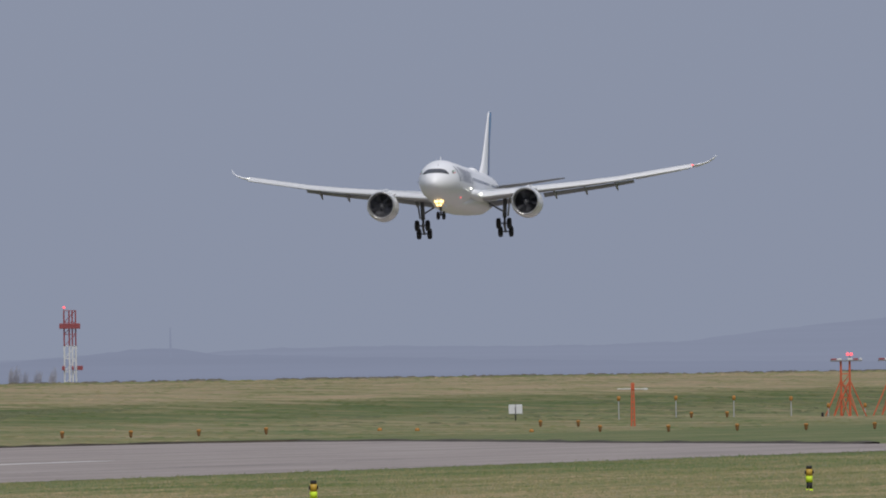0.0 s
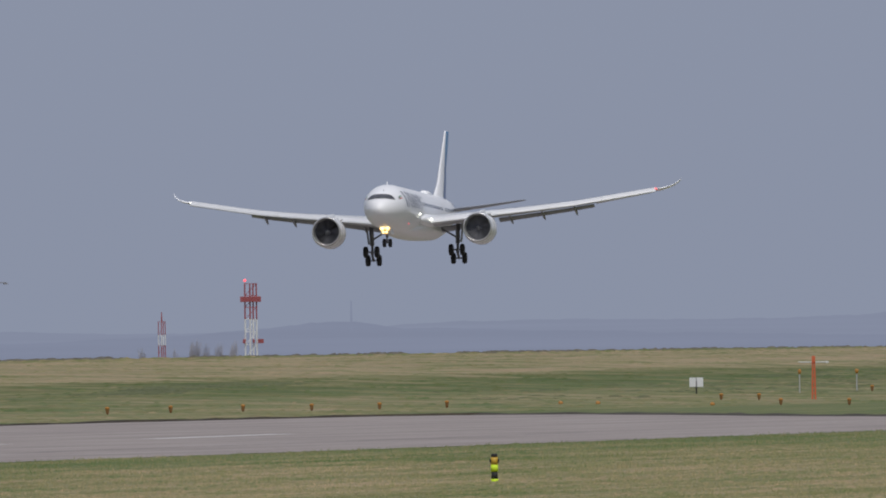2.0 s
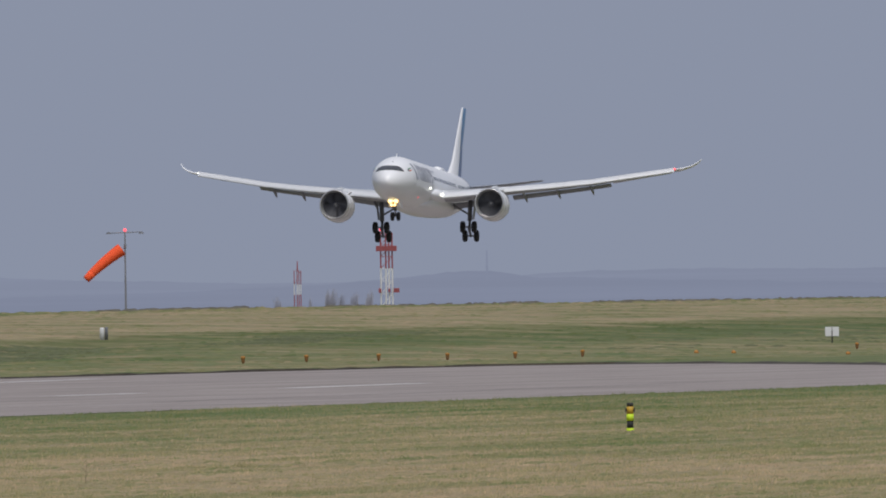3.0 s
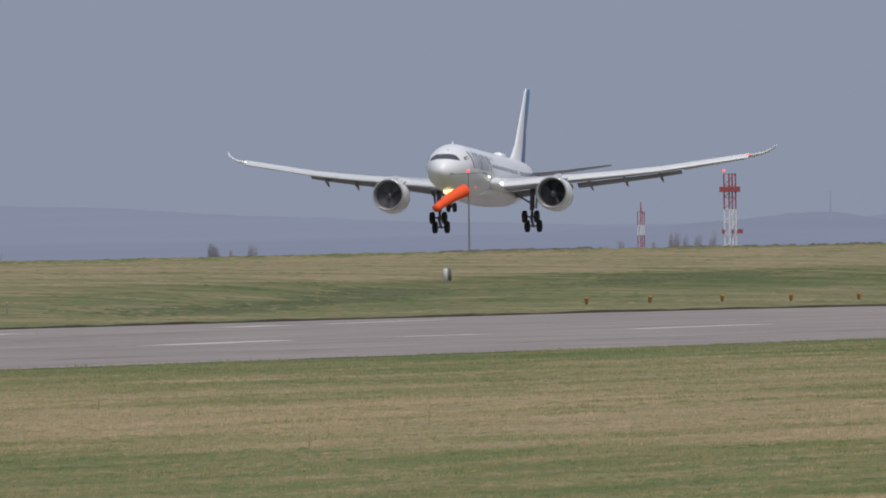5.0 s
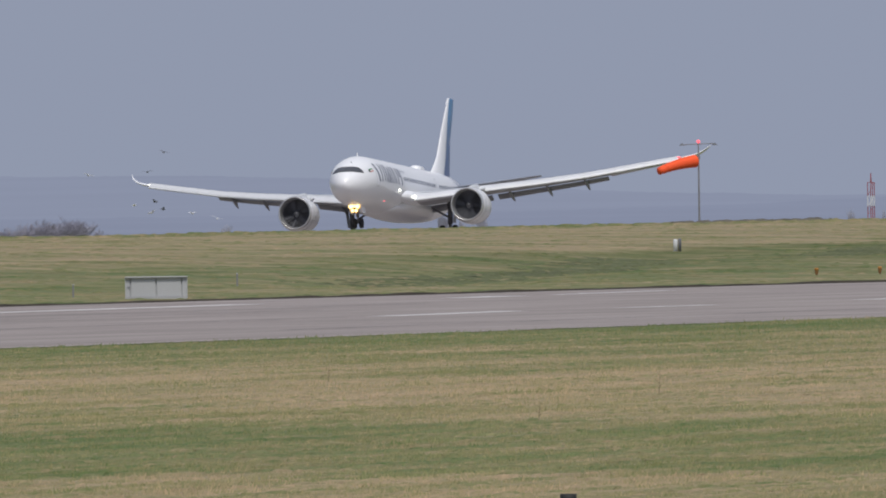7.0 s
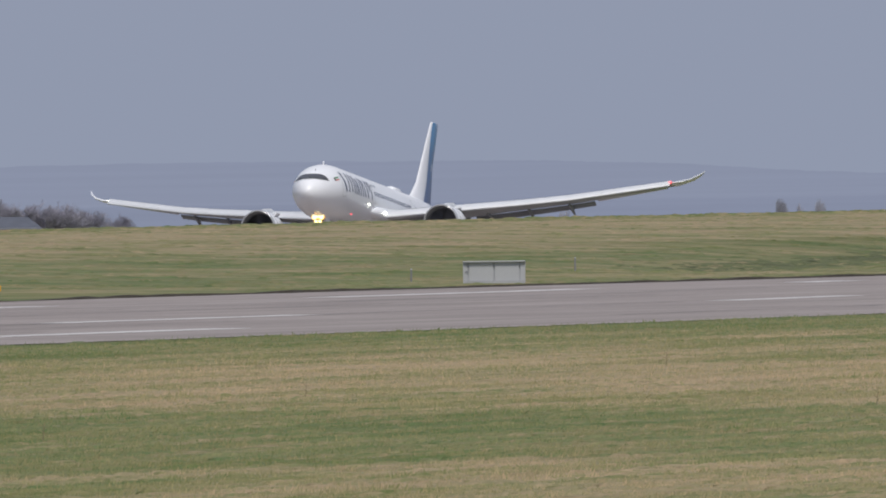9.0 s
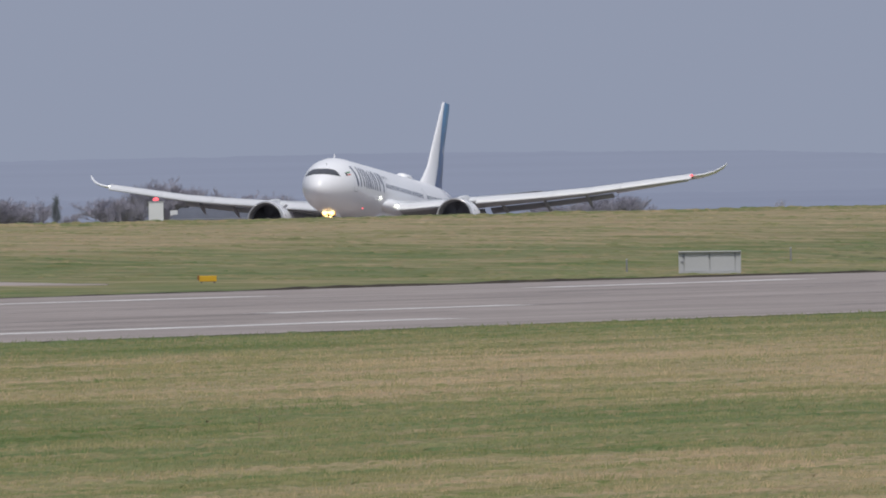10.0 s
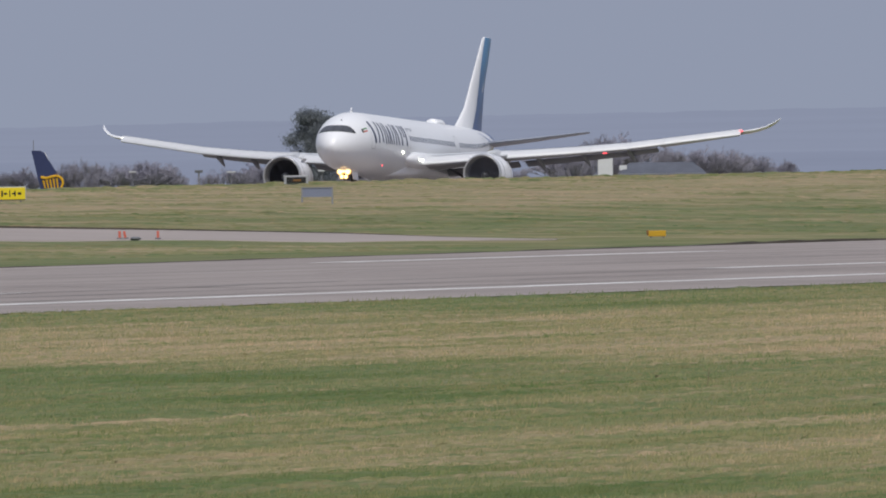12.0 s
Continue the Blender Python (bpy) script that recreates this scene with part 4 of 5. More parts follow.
def build_light_frame(at):
    """An orange tripod stand with a platform and red lamps."""
    t = thing("light_stand", at, "orange steel stand carrying a red lamp on its platform", "light stand", "light stands", rz=11)
    for x in (-0.32, 0.28):
        part("pole", rod(B(), (x, 0, -0.1), (x, 0, 3.78), 0.085, 0.07), orange_paint, t)
        for s in (-1, 1):
            part("strut", rod(B(), (x + s * 1.15, 0.4 * s, -0.1), (x, 0, 2.5), 0.045, n=6), orange_paint, t)
            part("inner_strut", rod(B(), (x + s * 0.55, -0.5 * s, -0.1), (x, 0, 1.7), 0.035, n=6), orange_paint, t)
    for z0, z1 in ((0.5, 1.3), (1.3, 2.1), (2.1, 2.9)):
        part("cross_brace", rod(B(), (-0.32, 0, z0), (0.28, 0, z1), 0.03, n=6), orange_paint, t)
        part("rung", rod(B(), (-0.32, 0, z1), (0.28, 0, z1), 0.03, n=6), orange_paint, t)
    part("platform", box(B(), (0.05, 0, 3.80), (2.2, 0.5, 0.09), bevel=0.02), pole_grey, t, "grey platform")
    for x, w, m in ((-0.80, 0.42, red_paint), (-0.42, 0.30, white_paint), (0.30, 0.34, white_paint), (0.70, 0.34, red_paint), (1.02, 0.18, white_paint)):
        part("kerb_rail", box(B(), (x, -0.1, 3.90), (w, 0.3, 0.13), bevel=0.03), m, t, "red and white rail")
    part("lamp_bracket", rod(B(), (0.28, 0, 3.8), (0.28, 0, 4.16), 0.06), pole_grey, t)
    for x in (0.14, 0.40):
        bm = B()
        bmesh.ops.create_uvsphere(bm, u_segments=12, v_segments=8, radius=0.105, matrix=Matrix.Translation((x, 0, 4.24)))
        part("lamp", bm, lamp_red, t, "lit red lamp")
    return t


stand = build_light_frame(on_ground(-281.1, 1477.5))
copy_thing(stand, pose(*on_ground(-279.0, 1484.0), 0, 0, 11))
t = thing("ground_box", on_ground(-281.3, 1470.0), "small black box in the grass", "box")
part("case", box(B(), (0, 0, 0.14), (0.16, 0.16, 0.32), bevel=0.02), black_paint, t)


def build_notice(at):
    t = thing("notice_board", at, "white two-panel board on a dark leg in the grass", "sign", rz=12)
    part("leg", rod(B(), (0.0, 0, -0.1), (0.0, 0, 0.8), 0.05), black_paint, t, "dark leg")
    for s in (1, -1):
        part("panel", box(B(), (s * 0.23, 0, 0.72), (0.43, 0.05, 0.60), bevel=0.012), sign_white, t, "white panel")
    part("divider", box(B(), (0, -0.01, 0.72), (0.05, 0.08, 0.64), bevel=0.01), pole_grey, t)


build_notice(on_ground(-288.3, 1400.6))


amber_band = material("dull_amber_band", (0.52, 0.33, 0.035), 0.5, vary=0.15)


def build_marker_post(at, tall=0.75):
    t = thing("marker_post", at, "black, yellow and lime banded marker post in the grass", "marker post", "marker posts", rz=14)
    k = tall / 0.75
    for name, z0, z1, r, m in (("foot_band", -0.03, 0.07, 0.105, lime_paint), ("lower_band", 0.07, 0.27, 0.085, black_paint), ("lime_band", 0.27, 0.45, 0.10, lime_paint), ("amber_band", 0.45, 0.65, 0.098, amber_band), ("cap", 0.65, 0.75, 0.085, black_paint)):
        circle = [i * math.pi / 8 for i in range(16)]
        part(name, loft(B(), [[(q2 * math.cos(q), q2 * math.sin(q), z) for q in circle] for z, q2 in ((z0 * k, r), (z1 * k, r * 0.98))]), m, t, m.name.replace("_", " "), True)
    for x in (-0.05, 0.05):
        part("side_clip", box(B(), (x * 2.2, -0.02, 0.56 * k), (0.04, 0.1, 0.10), bevel=0.01), black_paint, t)


for x, y, h in ((-124.0, 575.5, 0.75), (-120.5, 627.5, 0.74), (-52.9, 215.1, 0.75)):
    build_marker_post((x, y, 0.0), h)


def build_stub(at):
    t = thing("twin_marker", at, "pale stubby cylinder beside a dark post on the bank", "marker", rz=14)
    circle = [i * math.pi / 8 for i in range(16)]
    part("pale_cylinder", loft(B(), [[(-0.1 + r * math.cos(q), r * math.sin(q), z) for q in circle] for z, r in ((-0.1, 0.145), (0.72, 0.14), (0.78, 0.11))]), sign_white, t, "pale grey cylinder", True)
    part("dark_post", loft(B(), [[(0.17 + r * math.cos(q), r * math.sin(q), z) for q in circle] for z, r in ((-0.1, 0.10), (0.78, 0.10), (0.82, 0.07))]), strut_grey, t, "dark post", True)


build_stub(on_ground(-325.3, 1352.4))


def build_cabinet(at):
    """A long low cabinet of three framed panels on feet."""
    t = thing("equipment_cabinet", at, "long pale grey equipment cabinet beside the runway", "cabinet", rz=15)
    part("plinth", box(B(), (0, 0, 0.03), (2.86, 0.5, 0.12), bevel=0.01), box_grey, t)
    part("body", box(B(), (0, 0.1, 0.54), (2.84, 0.4, 0.92), bevel=0.02), box_grey, t)
    for x, w in ((-1.355, 0.17), (-0.62, 1.14), (0.60, 1.14), (1.335, 0.20)):
        part("panel", box(B(), (x, -0.13, 0.55), (w, 0.06, 0.90), bevel=0.012), panel_grey, t)
    for x in (-1.45, 1.45):
        part("upright", box(B(), (x, -0.14, 0.52), (0.05, 0.12, 1.02), bevel=0.01), box_light, t)
    part("latch", box(B(), (-1.30, -0.17, 0.56), (0.14, 0.03, 0.10), bevel=0.01), box_dark, t, "dark latch")
    part("top_rail", box(B(), (0, -0.02, 1.03), (2.96, 0.55, 0.06), bevel=0.015), box_light, t, "pale top rail")


box_light = material("pale_rail_grey", (0.46, 0.47, 0.49), 0.55, vary=0.06)
build_cabinet(on_ground(-267.6, 1007.1))
for x, y, h in ((-283.9, 1084.5, 0.63), (-274.5, 1017.6, 0.59)):
    t = thing("slim_post", on_ground(x, y), "slim grey post in the grass", "post", "slim posts")
    part("shaft", rod(B(), (0, 0, -0.1), (0, 0, h), 0.045, 0.04), pole_grey, t)
    part("cap", rod(B(), (0, 0, h), (0, 0, h + 0.04), 0.055, 0.03), box_grey, t)

t = thing("amber_sign", on_ground(-272.9, 940.2), "low amber sign box beside the runway", "sign", rz=16)
part("casing", box(B(), (0, 0, 0.20), (0.78, 0.2, 0.26), bevel=0.02), yellow_paint, t, "amber casing")
part("end_cap", box(B(), (-0.42, 0, 0.24), (0.10, 0.22, 0.22), bevel=0.02), amber_dark, t)
for x in (-0.28, 0.28):
    part("foot", box(B(), (x, 0, 0.03), (0.06, 0.14, 0.14)), strut_grey, t)

t = thing("blue_board", on_ground(-334.6, 1089.8), "blue-grey framed board on two legs on the bank", "sign", rz=17)
part("board", box(B(), (0, 0, 0.60), (1.5, 0.06, 0.46), bevel=0.01), blue_grey, t)
for x in (-0.78, 0.78):
    part("leg", box(B(), (x, 0, 0.40), (0.09, 0.08, 0.92), bevel=0.01), box_dark, t)
for z in (0.36, 0.84):
    part("rail", box(B(), (0, -0.02, z), (1.56, 0.08, 0.04)), box_dark, t)

for x, y, lean in ((-289.1, 912.3, 0), (-288.86, 912.4, -12), (-287.8, 913.7, 0)):
    at = on_ground(x, y)
    t = thing("red_marker", (at[0], at[1], at[2] + 0.05), "red-orange plastic marker standing on the taxiway edge", "marker", "red markers", rz=16)
    t.matrix_basis = t.matrix_basis @ pose(0, 0, 0, 0, lean, 0)
    part("blade", box(B(), (0, 0, 0.17), (0.115, 0.05, 0.34), bevel=0.015), cone_red, t)
    part("base", box(B(), (0, 0, 0.02), (0.26, 0.2, 0.06), bevel=0.015), strut_grey, t)
at = on_ground(-287.9, 910.8)
t = thing("sandbag", (at[0], at[1], at[2] + 0.05), "dark sandbag lying beside the red markers", "sandbag", rz=16)
bm = B()
bmesh.ops.create_uvsphere(bm, u_segments=12, v_segments=8, radius=0.25, matrix=Matrix.Translation((0, 0, 0.05)) @ Matrix.Diagonal((1, 0.6, 0.32, 1)))
part("bag", bm, strut_grey, t, "", True)

t = thing("yellow_sign", on_ground(-349.7, 1085.0), "yellow guidance sign with black marks on the bank", "sign", rz=18)
part("face", box(B(), (0, 0, 0.45), (1.50, 0.14, 0.62), bevel=0.02), sign_yellow, t)
part("frame", box(B(), (0, 0.06, 0.45), (1.58, 0.10, 0.72), bevel=0.02), box_grey, t)
for k, (x, w, h) in enumerate(((-0.45, 0.09, 0.30), (-0.28, 0.16, 0.10), (-0.05, 0.05, 0.34), (0.15, 0.16, 0.08), (0.22, 0.07, 0.26), (0.45, 0.18, 0.12))):
    part("mark", box(B(), (x, -0.075, 0.45), (w, 0.012, h)), black_paint, t, "black bar")
for x in (-0.5, 0.5):
    part("foot", box(B(), (x, 0, 0.05), (0.08, 0.1, 0.2)), strut_grey, t)

at = spot(17.122, 1352)
t = thing("dark_sign", at, "dark guidance sign with a pale surround on the crest", "sign", rz=17)
part("face", box(B(), (0, -0.05, 0.34), (1.18, 0.14, 0.34), bevel=0.01), black_paint, t, "black face")
part("surround", box(B(), (0, 0.06, 0.34), (1.5, 0.12, 0.56), bevel=0.02), box_grey, t, "pale surround")
part("mark", box(B(), (0.05, -0.13, 0.32), (0.5, 0.01, 0.12)), amber_dark, t, "dull amber bar")
for x in (-0.5, 0.5):
    part("foot", box(B(), (x, 0, 0.04), (0.08, 0.1, 0.16)), strut_grey, t)


# ---- windsock ----
SOCK_AT = spot(13.466, 1750)
SOCK_TOP = EYE[2] + 3.44 * 1.75


def build_windsock():
    t = thing("windsock_mast", SOCK_AT, "tall grey windsock mast with a lamp bar on top", "windsock mast", rz=13.5)
    top = SOCK_TOP - SOCK_AT[2]
    part("pole", rod(B(), (0, 0, -0.2), (0, 0, top), 0.085, 0.05, n=12), pole_grey, t)
    part("lamp_bar", rod(B(), (-1.35, 0, top - 0.16), (1.35, 0, top - 0.08), 0.035, n=6), pole_grey, t)
    for s in (-1, 1):
        part("flood_head", loft(B(), [[(s * 1.3 + w * math.cos(q), w * math.sin(q), top - 0.15 + z) for q in (i * math.pi / 4 for i in range(8))] for z, w in ((-0.08, 0.22), (0.0, 0.17), (0.1, 0.05))]), strut_grey, t, "dark lamp head")
    bm = B()
    bmesh.ops.create_uvsphere(bm, u_segments=10, v_segments=8, radius=0.13, matrix=Matrix.Translation((0, 0, top + 0.08)))
    part("obstacle_lamp", bm, lamp_red, t, "lit red lamp")
    part("swivel", rod(B(), (0, 0, top - 1.35), (0, 0, top - 1.05), 0.11), pole_grey, t)
    sock = thing("windsock", (SOCK_AT[0], SOCK_AT[1], SOCK_TOP - 1.47), "bright orange cloth windsock filled by the wind", "windsock", rz=13.5)
    part("arm", rod(B(), (0.06, 0, 0.15), (-0.3, 0, 0.0), 0.03, n=6), pole_grey, sock)
    segs = []
    n = 6
    for k in range(n):
        r0, r1 = 0.51 - 0.20 * k / n, 0.51 - 0.20 * (k + 1) / n
        circle = [i * math.pi / 10 for i in range(20)]
        rings = [[(-u * 0.605, r * math.cos(q), r * math.sin(q)) for q in circle] for u, r in ((-0.06, r0 * 1.0), (0.3, r0 * 0.99), (0.7, r1 * 1.01), (1.06, r1 * 0.97))]
        segs.append(part("sock_section", loft(B(), rings, cap=k == n - 1), sock_cloth, sock, "orange cloth section", True))
    return segs


sock_sections = build_windsock()


# ---- masts beyond the strip ----
def lattice_mast(name, bearing, dist, el_top, width, bands, label, arms=()):
    base = spot(bearing, dist)
    t = thing(name, base, label, "mast", rz=bearing)
    top = EYE[2] + (el_top + 0.06) * dist / 1000 - base[2]
    h = width / 2
    for i in range(len(bands)):
        (f0, m), f1 = bands[i], bands[i + 1][0] if i + 1 < len(bands) else 1.0
        z0, z1 = f0 * top, f1 * top
        for x in (-h, -h * 0.12, h * 0.42, h):
            for y in (-h, h):
                part("upright", rod(B(), (x, y, z0 - 0.05), (x, y, z1 + 0.05), 0.125 * width / 1.7, n=6), m, t)
        steps = max(1, int((z1 - z0) / width))
        for k in range(steps):
            za, zb = z0 + (z1 - z0) * k / steps, z0 + (z1 - z0) * (k + 1) / steps
            for y in (-h, h):
                part("diagonal", rod(B(), (-h, y, za), (h, y, zb), 0.05 * width / 1.7, n=5), m, t)
                part("ring", rod(B(), (-h, y, zb), (h, y, zb), 0.05 * width / 1.7, n=5), m, t)
    for f, x0, x1, d in arms:
        part("aerial_panel", box(B(), ((x0 + x1) / 2, -h - 0.2, f * top), (x1 - x0, 0.5, d), bevel=0.03), red_paint, t, "dark red aerial panel")
    return t, top


D1 = 3060
tower, tower_top = lattice_mast("lattice_tower", 12.787, D1, 3.125, 1.6, [(0, white_paint), (0.684, red_paint)], "red and white lattice aerial tower", [(0.862, -1.45, 1.45, 0.75), (0.487, -1.15, -0.75, 0.6), (0.487, 0.95, 1.75, 0.6), (0.487, 0.2, 0.5, 0.5)])
bm = B()
bmesh.ops.create_uvsphere(bm, u_segments=10, v_segments=8, radius=0.19, matrix=Matrix.Translation((-0.78, 0, tower_top + 0.45)))
part("obstacle_lamp", bm, lamp_red, tower, "lit red lamp")
part("lamp_stem", rod(B(), (-0.78, -0.8, tower_top - 0.1), (-0.78, 0, tower_top + 0.4), 0.06, n=6), pole_grey, tower)
mast, mast_top = lattice_mast("slender_mast", 13.019, 3120, 1.46, 0.95, [(0, red_paint), (0.68, white_paint), (0.82, red_paint)], "slender red and white banded mast with a whip aerial")
part("whip", rod(B(), (0, 0, mast_top - 0.1), (0, 0, mast_top + 1.35), 0.14, 0.07, n=6), red_paint, mast)
# the mast's haze is painted as the same faint glow
t = thing("hilltop_mast", spot(12.526, 4330, 1.2), "faint hazy transmitter mast on the hill", "mast")
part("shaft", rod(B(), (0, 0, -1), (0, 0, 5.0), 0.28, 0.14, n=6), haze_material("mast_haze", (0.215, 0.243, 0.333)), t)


# ---- trees and buildings beyond the strip ----
def branch(verts, faces, a, way, length, r, depth, rng):
    """A tapering three-sided twig and those that leave it."""
    b = a + way * length
    u = way.orthogonal().normalized()
    v = way.cross(u)
    i = len(verts)
    for p, q in ((a, r), (b, r * 0.65)):
        for k in range(3):
            verts.append(p + (u * math.cos(k * 2.094) + v * math.sin(k * 2.094)) * q)
    for k in range(3):
        n = (k + 1) % 3
        faces.append((i + k, i + n, i + 3 + n, i + 3 + k))
    if depth == 0:
        return
    for _ in range(rng.choice((3, 3, 4))):
        d = (way + Vector((rng.uniform(-1, 1), rng.uniform(-1, 1), rng.uniform(-0.25, 0.75))) * 0.75).normalized()
        branch(verts, faces, a + way * length * rng.uniform(0.45, 1.0), d, length * rng.uniform(0.56, 0.80), r * 0.66, depth - 1, rng)


def bare_tree_mesh(seed, spread, r=0.0105, depth=6):
    """Trunk and twigs of a leafless tree one metre high, as two meshes, and its width."""
    rng = random.Random(seed)
    verts, faces = [], []
    for _ in range(9):
        d = Vector((rng.uniform(-1, 1) * spread, rng.uniform(-1, 1) * spread, 1)).normalized()
        branch(verts, faces, Vector((0, 0, rng.uniform(0.08, 0.28))), d, rng.uniform(0.20, 0.30), r, depth, rng)
    k = 1.0 / max(v.z for v in verts)
    crown = bpy.data.meshes.new("crown")
    crown.from_pydata([v * k for v in verts], [], faces)
    trunk = bpy.data.meshes.new("trunk")
    bm = rod(B(), (0, 0, 0), (0.02, 0, 0.30), 0.035, 0.022, n=7)
    bm.to_mesh(trunk)
    bm.free()
    return trunk, crown, 2 * float(np.percentile([abs(v.x * k) for v in verts], 96))


TWIGS = []
for seed, spread in ((1, 0.7), (2, 1.1), (3, 0.45), (4, 0.9)):
    ta, tb, width = bare_tree_mesh(seed, spread)
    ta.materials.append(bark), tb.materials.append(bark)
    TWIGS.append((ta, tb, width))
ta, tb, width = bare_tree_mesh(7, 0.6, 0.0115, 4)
# the smallest trees carry more of the haze in their twig colour
pale_bark = material("paler_hazed_twigs", (0.38, 0.38, 0.45), 0.95, vary=0.2)
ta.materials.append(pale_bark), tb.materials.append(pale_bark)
TWIGS.append((ta, tb, width))


def bare_tree(bearing, top_el, px, dist, kind):
    at = spot(bearing, dist)
    h = EYE[2] + (top_el + 0.06) * dist / 1000 - at[2]
    wide = px * dist / 39000 * (0.85 if kind == 4 else 1.0)
    h *= 1.06 if kind == 4 else 1.05
    ta, tb, w = TWIGS[kind]
    t = thing("bare_tree", at, "leafless tree beyond the airfield, its twigs tinted for haze", "tree", "bare trees", rz=bearing * 977 % 360)
    for name, me in (("trunk", ta), ("crown", tb)):
        ob = new(name, me)
        ob.parent = t
        ob.matrix_basis = Matrix.Diagonal((wide / w, wide / w, h, 1))


for k, (a, e, w) in enumerate([(16.694, 0.45, 110), (16.64, 0.48, 80), (16.72, 0.38, 90), (16.33, 1.18, 90), (16.26, 1.25, 100), (16.22, 0.9, 80), (16.429, 0.44, 90), (16.40, 0.55, 70), (16.165, 0.76, 50), (16.018, 0.55, 70), (16.531, -0.30, 40), (17.203, 0.04, 60), (17.24, -0.1, 60),
                               (16.926, -0.15, 50), (17.507, 0.29, 90), (17.45, 0.15, 70), (17.60, 0.2, 80), (17.674, 0.52, 46), (17.715, 0.26, 50), (17.64, 0.3, 50), (17.249, 0.12, 110), (17.30, 0.0, 80), (16.99, -0.1, 60), (16.055, 0.62, 110), (15.99, 0.42, 90), (16.095, 0.5, 80), (15.95, 0.2, 70), (15.309, -0.02, 90), (15.27, -0.08, 60), (15.132, 0.35, 110), (15.09, 0.2, 70), (15.17, 0.25, 80),
                               (14.703, -0.11, 30), (14.129, 0.22, 24), (14.081, -0.02, 16), (14.03, 0.15, 18), (14.122, 0.2, 22), (14.133, 0.16, 20), (14.127, 0.1, 18), (14.035, 0.16, 18), (14.028, 0.1, 16), (14.082, -0.03, 14), (13.069, 0.19, 18), (12.983, 0.17, 12), (12.925, 0.54, 16), (12.877, 0.33, 14), (12.836, 0.47, 20), (12.937, 0.48, 18), (12.94, 0.4, 14), (12.905, 0.32, 14), (12.87, 0.36, 14), (12.84, 0.26, 16), (17.82, 0.1, 80), (17.95, 0.2, 90), (16.80, 0.2, 70), (15.85, 0.0, 60)]):
    bare_tree(a, e, w, 2750 + 37 * (k % 7), 4 if w < 31 else k % 4)


def leafy_mesh(seed, n, shape):
    """A crown of many small leaf clumps; shape gives the half-width at each height from 0 to 1."""
    rng = random.Random(seed)
    verts, faces = [], []
    blobs = []
    for _ in range(64):
        z = rng.uniform(0.06, 0.97)
        r = shape(z) * math.sqrt(rng.random()) * 0.92
        q = rng.uniform(0, 6.283)
        blobs.append(Vector((r * math.cos(q), r * math.sin(q), z)))
    for _ in range(n):
        c = rng.choice(blobs)
        s = rng.uniform(0.35, 1.0)
        p = c + Vector((rng.gauss(0, 0.055), rng.gauss(0, 0.055), rng.gauss(0, 0.035)))
        a, b = Vector((rng.uniform(-1, 1), rng.uniform(-1, 1), rng.uniform(-1, 1))) * 0.013 * s, Vector((rng.uniform(-1, 1), rng.uniform(-1, 1), rng.uniform(-1, 1))) * 0.013 * s
        i = len(verts)
        verts += [p - a, p + b, p + a, p - b * 0.6]
        faces.append((i, i + 1, i + 2, i + 3))
    me = bpy.data.meshes.new("crown")
    me.from_pydata(verts, [], faces)
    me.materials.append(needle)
    return me


def evergreen(bearing, top_el, px, dist, me, half, label):
    at = spot(bearing, dist)
    h, wide = EYE[2] + (top_el + 0.06) * dist / 1000 - at[2], px * dist / 39000
    t = thing("evergreen_tree", at, label, "tree", "evergreens")
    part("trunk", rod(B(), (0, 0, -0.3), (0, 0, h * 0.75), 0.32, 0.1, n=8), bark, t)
    crown = new("crown", me)
    crown.parent = t
    crown.matrix_basis = Matrix.Diagonal((wide / 2 / half, wide / 2 / half, h, 1))


evergreen(17.07, 2.42, 150, 2700, leafy_mesh(5, 60000, lambda z: float(np.interp(z, [0, 0.25, 0.5, 0.75, 0.92, 1], [0.5, 0.52, 0.42, 0.36, 0.24, 0.08]))), 0.52, "tall ragged dark evergreen tree with gaps in its crown")
CONE = leafy_mesh(6, 9000, lambda z: 0.45 * (1.02 - z))
evergreen(16.578, 0.62, 40, 2680, CONE, 0.42, "small dark conifer among bare trees")

t = thing("white_hut", spot(16.318, 2500), "small white hut with a lit red lamp on its roof", "hut", rz=16)
part("walls", box(B(), (0, 0, 3.1), (1.68, 1.68, 6.8), bevel=0.03), sign_white, t, "white walls")
part("roof", box(B(), (0, 0, 6.5), (1.78, 1.78, 0.12), bevel=0.03), box_grey, t)
part("lamp_base", box(B(), (0, 0, 6.64), (0.5, 0.5, 0.2), bevel=0.05), pole_grey, t)
bm = B()
bmesh.ops.create_uvsphere(bm, u_segments=12, v_segments=8, radius=0.30, matrix=Matrix.Translation((0, 0, 6.78)) @ Matrix.Diagonal((1.1, 1, 0.8, 1)))
part("roof_lamp", bm, lamp_red, t, "lit red lamp")

t = thing("low_building", spot(16.169, 2650), "low grey building with a pitched slate roof", "building", rz=16)
part("walls", box(B(), (0, 0, 2.2), (10.5, 6, 4.6)), box_dark, t, "grey walls")
part("roof", loft(B(), [[(-5.5, -3.3, 4.3), (5.5, -3.3, 4.3), (5.5, 3.3, 4.3), (-5.5, 3.3, 4.3)], [(-4.0, -0.1, 5.8), (3.6, -0.1, 5.8), (3.6, 0.1, 5.8), (-4.0, 0.1, 5.8)]]), roof_slate, t, "slate roof")
part("chimney", box(B(), (-4.75, -1.5, 5.2), (0.9, 0.6, 0.6), bevel=0.02), sign_white, t, "white vent box")

